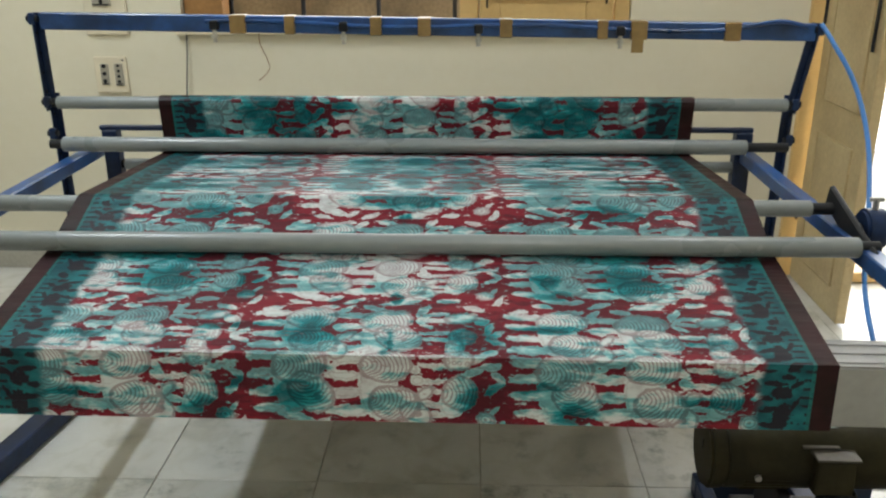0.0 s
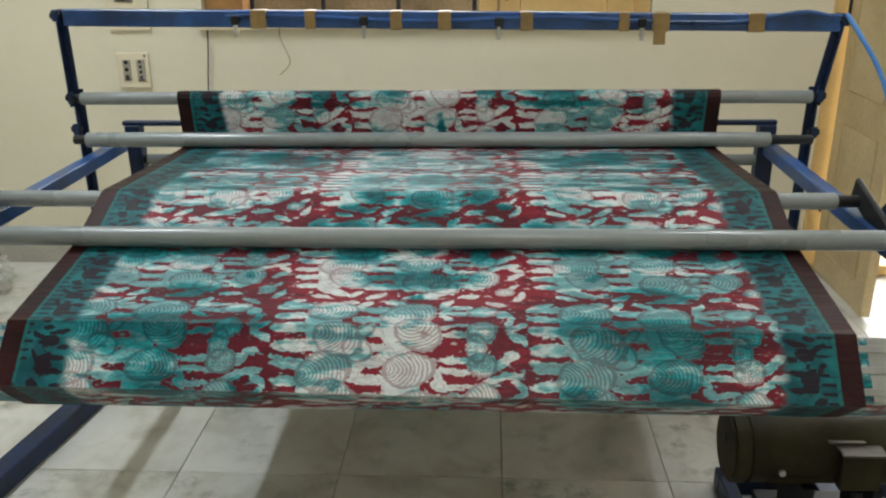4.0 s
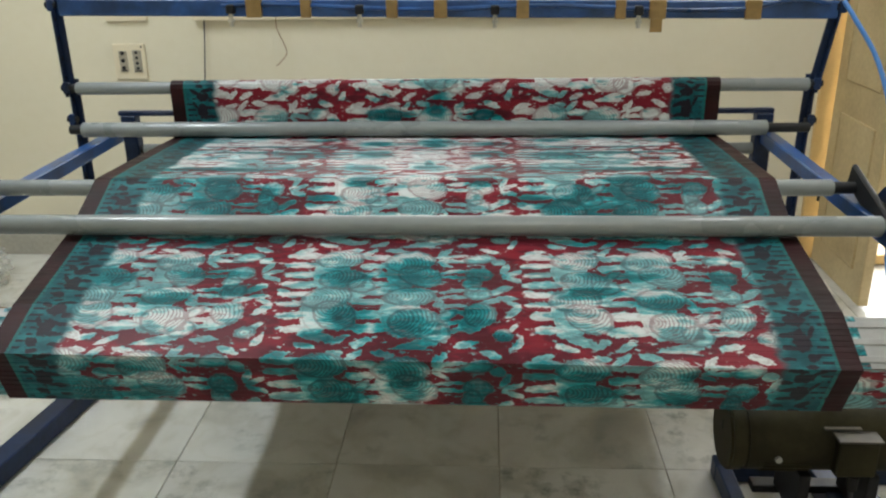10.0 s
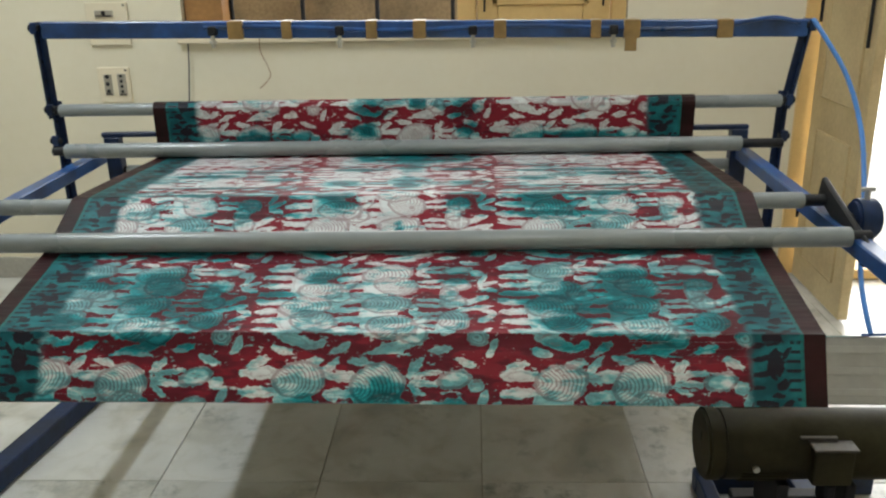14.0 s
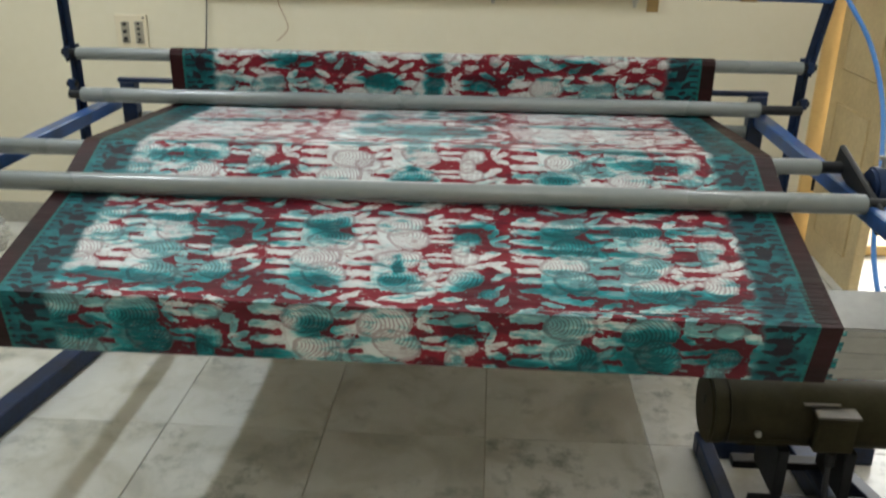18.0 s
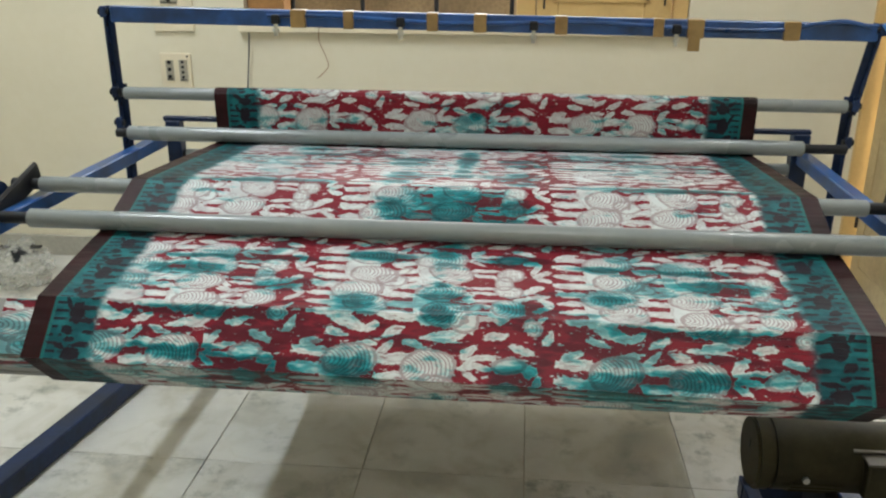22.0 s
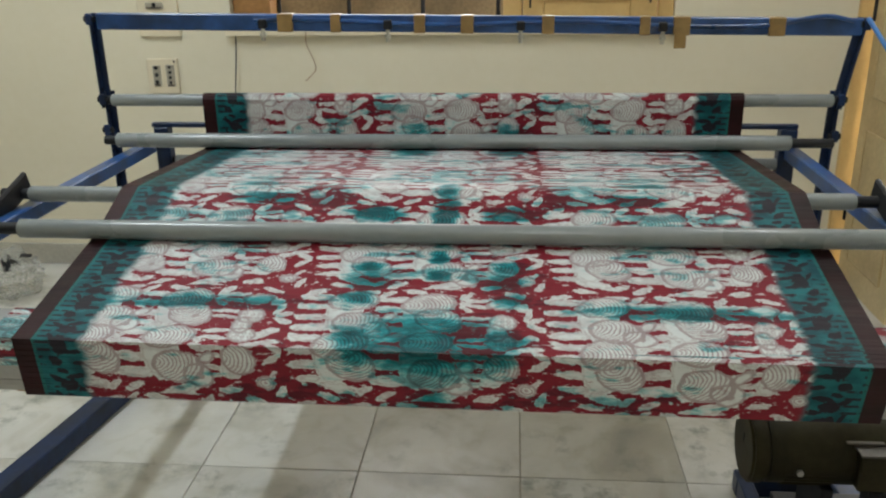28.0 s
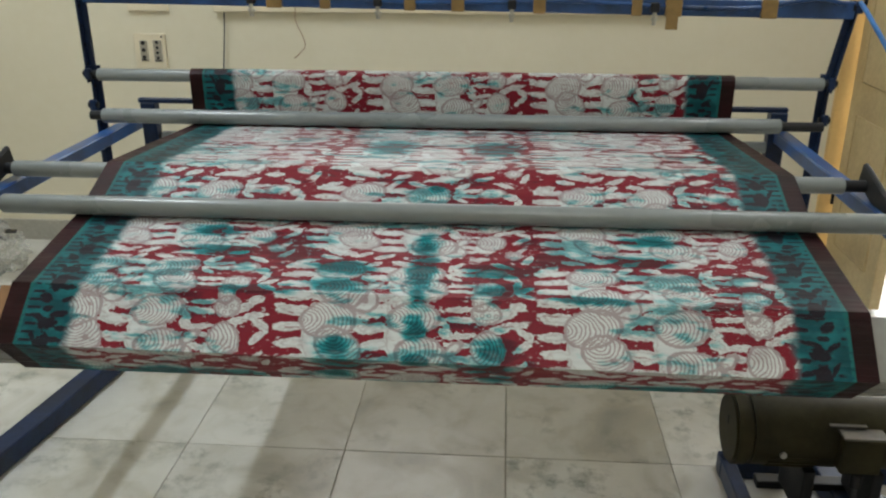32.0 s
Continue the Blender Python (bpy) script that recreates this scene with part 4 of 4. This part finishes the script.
def move_drum():
    (ya, za), (yb, zb) = drum_axis(-0.8), drum_axis(0.6)
    x_ax = Vector((1.4, yb - ya, zb - za)).normalized()
    z_ax = x_ax.cross(Vector((0, 1, 0))).normalized()
    y_ax = z_ax.cross(x_ax)
    base = Matrix((x_ax, y_ax, z_ax)).transposed().to_4x4()
    base.translation = (-0.1, (ya + yb) / 2, (za + zb) / 2)
    rows = []
    for k in range(65):
        t = k * 0.5
        rows.append((t, base @ pose(0, 0, 0, turned(t) + 90 - ALPHA + 45)))
    walk(drum, rows)


def string_path():
    """Points (y, z) of the cloth from the bottom of the front roller back to the supply roll, and the lengths along it."""
    circles = [(*R4, 1), (*R3, -1), (*R2, 1), (*R1, -1)]
    # wrap angle ranges on each roller (degrees, y to the back, z up), walked upstream
    arcs = [(-97, -68), (112, 86), (-94, 0), (180, 0)]
    pts = []
    for (y, z, r, _), (a0, a1) in zip(circles, arcs):
        n = max(3, int(abs(a1 - a0) / 6))
        for k in range(n + 1):
            a = radians(a0 + (a1 - a0) * k / n)
            pts.append((y + (r + 0.0018) * math.cos(a), z + (r + 0.0018) * math.sin(a)))
    cy, cz, r = 1.975, 0.22, 0.1
    for k in range(400):
        a = radians(180 + k * 7.0)
        rr = r - 0.00010 * k
        pts.append((cy + rr * math.cos(a), cz + rr * math.sin(a)))
    pts = np.array(pts)
    q = np.concatenate([[0], np.cumsum(np.hypot(*np.diff(pts, axis=0).T))])
    return pts, q


PTS, QS = string_path()
PIECE = SIDE / 10
FIRST = -5 * 10
COUNT = 356


def corner(k, t, x):
    a = np.radians(ALPHA - turned(t) + 90 * k - TWIST * (x + 0.1))
    y, z = drum_axis(x)
    return np.stack([y - DRUM_R * np.cos(a), z + DRUM_R * np.sin(a)], -1)


def contact(t, x):
    """The newest corner that the incoming cloth rests on."""
    k = int((turned(t) + TWIST * (x + 0.1) - ALPHA) // 90)
    while True:
        a, b2 = corner(k, t, x), corner(k + 1, t, x)
        d = PTS[0] - a
        e = b2 - a
        if d[0] * e[1] - d[1] * e[0] < 0 or b2[0] > PTS[0][0]:
            return k
        k += 1


K0 = contact(0.0, -0.1)


def cloth_points(t, sigma, x):
    """(y, z) of the cloth at material lengths sigma, on the side plane x."""
    k = contact(t, x)
    top_c = corner(k, t, x)
    span = PTS[0] - top_c
    s = sigma - (k - K0) * SIDE
    out = np.empty((len(sigma), 2))
    on = s <= 0
    face = np.floor(s / SIDE + 1e-6)
    f = (s / SIDE - face)[:, None]
    a, b2 = corner(k + face, t, x), corner(k + face + 1, t, x)
    layer = np.clip(-np.floor(face / 4 + 0.01), 0, 9)
    mid = np.array(drum_axis(x))
    wound = a + (b2 - a) * f
    wound = mid + (wound - mid) * (1.012 - 0.006 * np.minimum(layer, 2))[:, None]
    # beyond the front roller the cloth runs square, whatever the drum's twist
    kc = contact(t, -0.1)
    q = sigma - (kc - K0) * SIDE - np.hypot(*(PTS[0] - corner(kc, t, -0.1)))
    free = top_c + span * np.clip(s / np.maximum(s - q, 1e-4), 0, 1)[:, None]
    back = np.stack([np.interp(q, QS, PTS[:, 0]), np.interp(q, QS, PTS[:, 1])], -1)
    out[:] = np.where(on[:, None], wound, np.where((q < 0)[:, None], free, back))
    return out


def cloth_strip(i, cols=24):
    """One narrow strip of the cloth; u runs across, v along the cloth, in metres."""
    v0 = (FIRST + i + 0.5) * PIECE
    k = min(1.0, max(0.0, (v0 - 0.9) / 0.9))
    x1 = 0.70 + 0.021 * k * k * (3 - 2 * k)
    x0 = -x1
    h, t = PIECE / 2 + 0.0007, 0.0002
    b = bm_()
    uv = b.loops.layers.uv.new("UVMap")
    rings = []
    for c in range(cols + 1):
        x = x0 + (x1 - x0) * c / cols
        rings.append([b.verts.new((x, y, z)) for y, z in ((-h, t), (h, t), (h, -t), (-h, -t))])
    faces = []
    for p, q in zip(rings, rings[1:]):
        for k in range(4):
            faces.append(b.faces.new((p[k], q[k], q[(k + 1) % 4], p[(k + 1) % 4])))
    b.faces.new(rings[0])
    b.faces.new(rings[-1][::-1])
    for f in b.faces:
        for lp in f.loops:
            lp[uv].uv = (lp.vert.co.x * 0.70 / x1, v0 + lp.vert.co.y)
    return b


cloth = thing("printed_cloth", "maroon, white and teal animal-print cotton cloth running over rollers", "cloth")
STRIPS = [part("cloth_strip", cloth_strip(i), CLOTH, cloth) for i in range(COUNT)]


def move_cloth():
    sigma = (FIRST + np.arange(COUNT + 1)) * PIECE
    times = [round(0.1 * k, 1) for k in range(321)]
    rows = [[] for _ in STRIPS]
    for t in times:
        pl, pr = cloth_points(t, sigma, CLOTH_X[0]), cloth_points(t, sigma, CLOTH_X[1])
        for i in range(COUNT):
            a0, a1, b0, b1 = pl[i], pl[i + 1], pr[i], pr[i + 1]
            x_ax = Vector((1.4, *((b0 + b1 - a0 - a1) / 2))).normalized()
            y_ax = Vector((0, *(a1 - a0 + b1 - b0)))
            y_ax = (y_ax - x_ax * y_ax.dot(x_ax)).normalized()
            z_ax = x_ax.cross(y_ax)
            m = Matrix((x_ax, y_ax, z_ax)).transposed().to_4x4()
            m.translation = (-0.1, *((a0 + a1 + b0 + b1) / 4))
            rows[i].append((t, m))
    for ob, r in zip(STRIPS, rows):
        walk(ob, r)


# ---- motor ----
motor = thing("electric_motor", "olive brown electric motor with a terminal box", "motor")
MY, MZ, MR = 1.21, 0.250, 0.076
body = part("motor_body", rod(bm_(), (0.563, MY, MZ), (0.94, MY, MZ), MR, seg=48, bevel=0.004), BROWN, motor, smooth=True)
for k in range(20):
    a = radians(200 + k * 12)
    q = Vector((0, math.cos(a), math.sin(a))) * (MR + 0.001)
    part("fin", bar(bm_(), (0.60, MY + q.y, MZ + q.z), (0.70, MY + q.y, MZ + q.z), 0.003, 0.003, 0), BROWN, body)
part("end_cap", rod(bm_(), (0.528, MY, MZ), (0.563, MY, MZ), MR + 0.002, seg=48, bevel=0.006), BROWN, motor, "brown end cap", smooth=True)
part("cap_slot", box(bm_(), 0.5265, 0.5285, MY - 0.003, MY + 0.003, MZ + 0.01, MZ + 0.03), BLACK, motor)
tb = part("terminal_box", box(bm_(), 0.735, 0.817, 1.112, 1.16, 0.207, 0.288, 0.005), BROWN, motor)
part("box_lid", box(bm_(), 0.731, 0.821, 1.108, 1.162, 0.290, 0.295, 0.002), LID, tb, "bare metal box lid")
part("cable_gland", rod(bm_(), (0.775, 1.12, 0.175), (0.775, 1.12, 0.206), 0.012, seg=12), BLACK, tb)
part("gland_cable", hose(bm_(), [(0.775, 1.12, 0.18), (0.775, 1.11, 0.10), (0.785, 1.08, 0.03), (0.80, 0.95, 0.008)], 0.006), DARKCABLE, tb, smooth=True)
part("name_plate", box(bm_(), 0.715, 0.79, 1.145, 1.163, 0.298, 0.302, 0.001), LID, motor)
part("bolt_head", rod(bm_(), (0.625, 1.128, 0.235), (0.625, 1.142, 0.235), 0.007, seg=10), STEEL, motor, "bright bolt head")
for x in (0.69, 0.83):
    part("motor_foot", box(bm_(), x - 0.012, x + 0.012, MY - 0.07, MY + 0.07, 0.072, MZ - 0.060, 0.004), BLACK, motor)
for y in (MY - 0.075, MY + 0.075):
    part("slide_rail", box(bm_(), 0.63, 0.89, y - 0.018, y + 0.018, 0.052, 0.072, 0.003), BLACK, motor)
part("pulley", rod(bm_(), (0.945, MY, MZ), (0.985, MY, MZ), 0.05, seg=28, bevel=0.004), BLACK, motor, smooth=True)
stand = thing("motor_stand", "dark blue steel angle stand on the floor", "stand")
for a, c in (((0.594, 1.42, 0.026), (0.594, 1.10, 0.026)), ((0.575, 1.115, 0.026), (1.0, 1.115, 0.026)), ((0.86, 1.41, 0.026), (0.93, 1.145, 0.026)), ((0.575, 1.39, 0.026), (1.0, 1.39, 0.026))):
    part("stand_rail", bar(bm_(), a, c, 0.034, 0.05, 0.003), NAVY, stand)

# ---- ceiling tubes ----
# unseen fittings; the second and third are invented to house the fill lamps
for x, y, z, *_ in TUBES:
    f = thing("tube_light", "unseen white ceiling batten with a lit tube", "lamp", "ceiling tubes")
    part("batten", box(bm_(), x - 0.035, x + 0.035, y - 0.62, y + 0.62, z + 0.03, ZC, 0.004), CEIL, f)
    part("tube", rod(bm_(), (x, y - 0.59, z), (x, y + 0.59, z), 0.013, seg=14), TUBE, f, "lit tube", smooth=True)
    for dy in (-0.6, 0.6):
        part("tube_holder", box(bm_(), x - 0.018, x + 0.018, y + dy - 0.008, y + dy + 0.008, z - 0.02, z + 0.035, 0.003), CEIL, f)

# ---- small things ----
c = thing("wall_wire", "loose dark wire hanging down the cream wall", "wire")
part("wire", hose(bm_(), [(-1.054, 2.885, 0.96), (-1.058, 2.88, 0.88), (-1.072, 2.88, 0.75), (-1.085, 2.885, 0.6), (-1.08, 2.885, 0.4)], 0.0026), DARKCABLE, c, smooth=True)
c = thing("wall_wire", "thin curly wire hanging from the window sill", "wire")
part("wire", hose(bm_(), [(-0.767, 2.86, 0.99), (-0.772, 2.862, 0.93), (-0.75, 2.87, 0.87), (-0.745, 2.88, 0.83), (-0.775, 2.88, 0.795), (-0.79, 2.885, 0.785)], 0.0016), WOOD, c, smooth=True)
c = thing("cable_bundle", "tangled dark cables lying on the window sill", "cables")
rng = random.Random(4)
for k in range(5):
    x0 = -1.06 + 0.02 * k
    pts = [(x0 + 0.06 * j, 2.885 + rng.uniform(-0.012, 0.02), 0.992 + rng.uniform(0.0, 0.022)) for j in range(7)]
    part("cable", hose(bm_(), pts, 0.006, 6), DARKCABLE, c, smooth=True)

# ---- things by the wall ----
def plastic_bag(x, y, r, seed):
    bag = thing("plastic_bag", "crumpled clear plastic bag with dark scraps on the floor", "bag")
    rg = random.Random(seed)
    b = bm_()
    bmesh.ops.create_icosphere(b, subdivisions=4, radius=1)
    off = Vector((rg.uniform(0, 9), rg.uniform(0, 9), 0))
    for v in b.verts:
        n = noise.noise(v.co * 2.3 + off) * 0.45 + abs(noise.noise(v.co * 5.5 + off)) * 0.35
        v.co = v.co * (0.75 + n)
        v.co = Vector((v.co.x * r * 1.25, v.co.y * r, max(0.0, (v.co.z + 0.8) * r * 0.95)))
    part("bag_film", b, FILM, bag)
    for k in range(6):
        p = Vector((rg.uniform(-0.8, 0.8) * r, rg.uniform(-0.5, 0.5) * r, r * rg.uniform(1.2, 1.6)))
        part("scrap", bar(bm_(), p, p + Vector((rg.uniform(-0.05, 0.05), rg.uniform(-0.03, 0.03), rg.uniform(-0.05, 0.0))), 0.03, 0.006, 0.001), BLACK, bag, "black plastic scrap")
    bag.matrix_basis = pose(x, y, 0)


c = thing("cardboard_box", "plain brown cardboard box on the floor beside the machine", "box")
shell = part("box_body", box(bm_(), 0.99, 1.30, 0.93, 1.22, 0.002, 0.20, 0.004), make("pale_cardboard", (0.52, 0.38, 0.22), 0.8, vary=0.1, scale=8), c)
part("tape_strip", box(bm_(), 1.13, 1.17, 0.928, 1.222, 0.1995, 0.2015), TAPE, shell, "brown tape strip")
part("flap_seam", box(bm_(), 0.995, 1.295, 1.073, 1.077, 0.1992, 0.2008), CARD, shell)

plastic_bag(-1.93, 2.52, 0.115, 3)
plastic_bag(-2.22, 2.62, 0.10, 8)

# ---- floor tiles ----
floor = part("floor", box(bm_(), X0, X1, Y0, WALL_Y + T, -0.08, -0.004), MORTAR)
tagged(floor, "white veined marble tile floor with grey joints", "floor", kind="structure")
S = 0.414
b = bm_()
box(b, -S / 2 + 0.0012, S / 2 - 0.0012, -S / 2 + 0.0012, S / 2 - 0.0012, -0.012, 0, 0.0015)
first = part("tile", b, MARBLE, floor, at=pose(0.055 + S / 2, 1.426 + S / 2, 0))
for i in range(-8, 7):
    for j in range(-10, 5):
        cx, cy = 0.055 + S * (i + 0.5), 1.426 + S * (j + 0.5)
        if (i, j) == (0, 0) or cx < X0 - S / 2 or cx > X1 + S / 2 or cy < Y0 - S / 2 or cy > WALL_Y + S:
            continue
        o = new("tile", first.data)
        o.parent, o.matrix_basis = floor, pose(cx, cy, 0, 0, 0, 90 * ((i * 7 + j * 3) % 4))

motions()
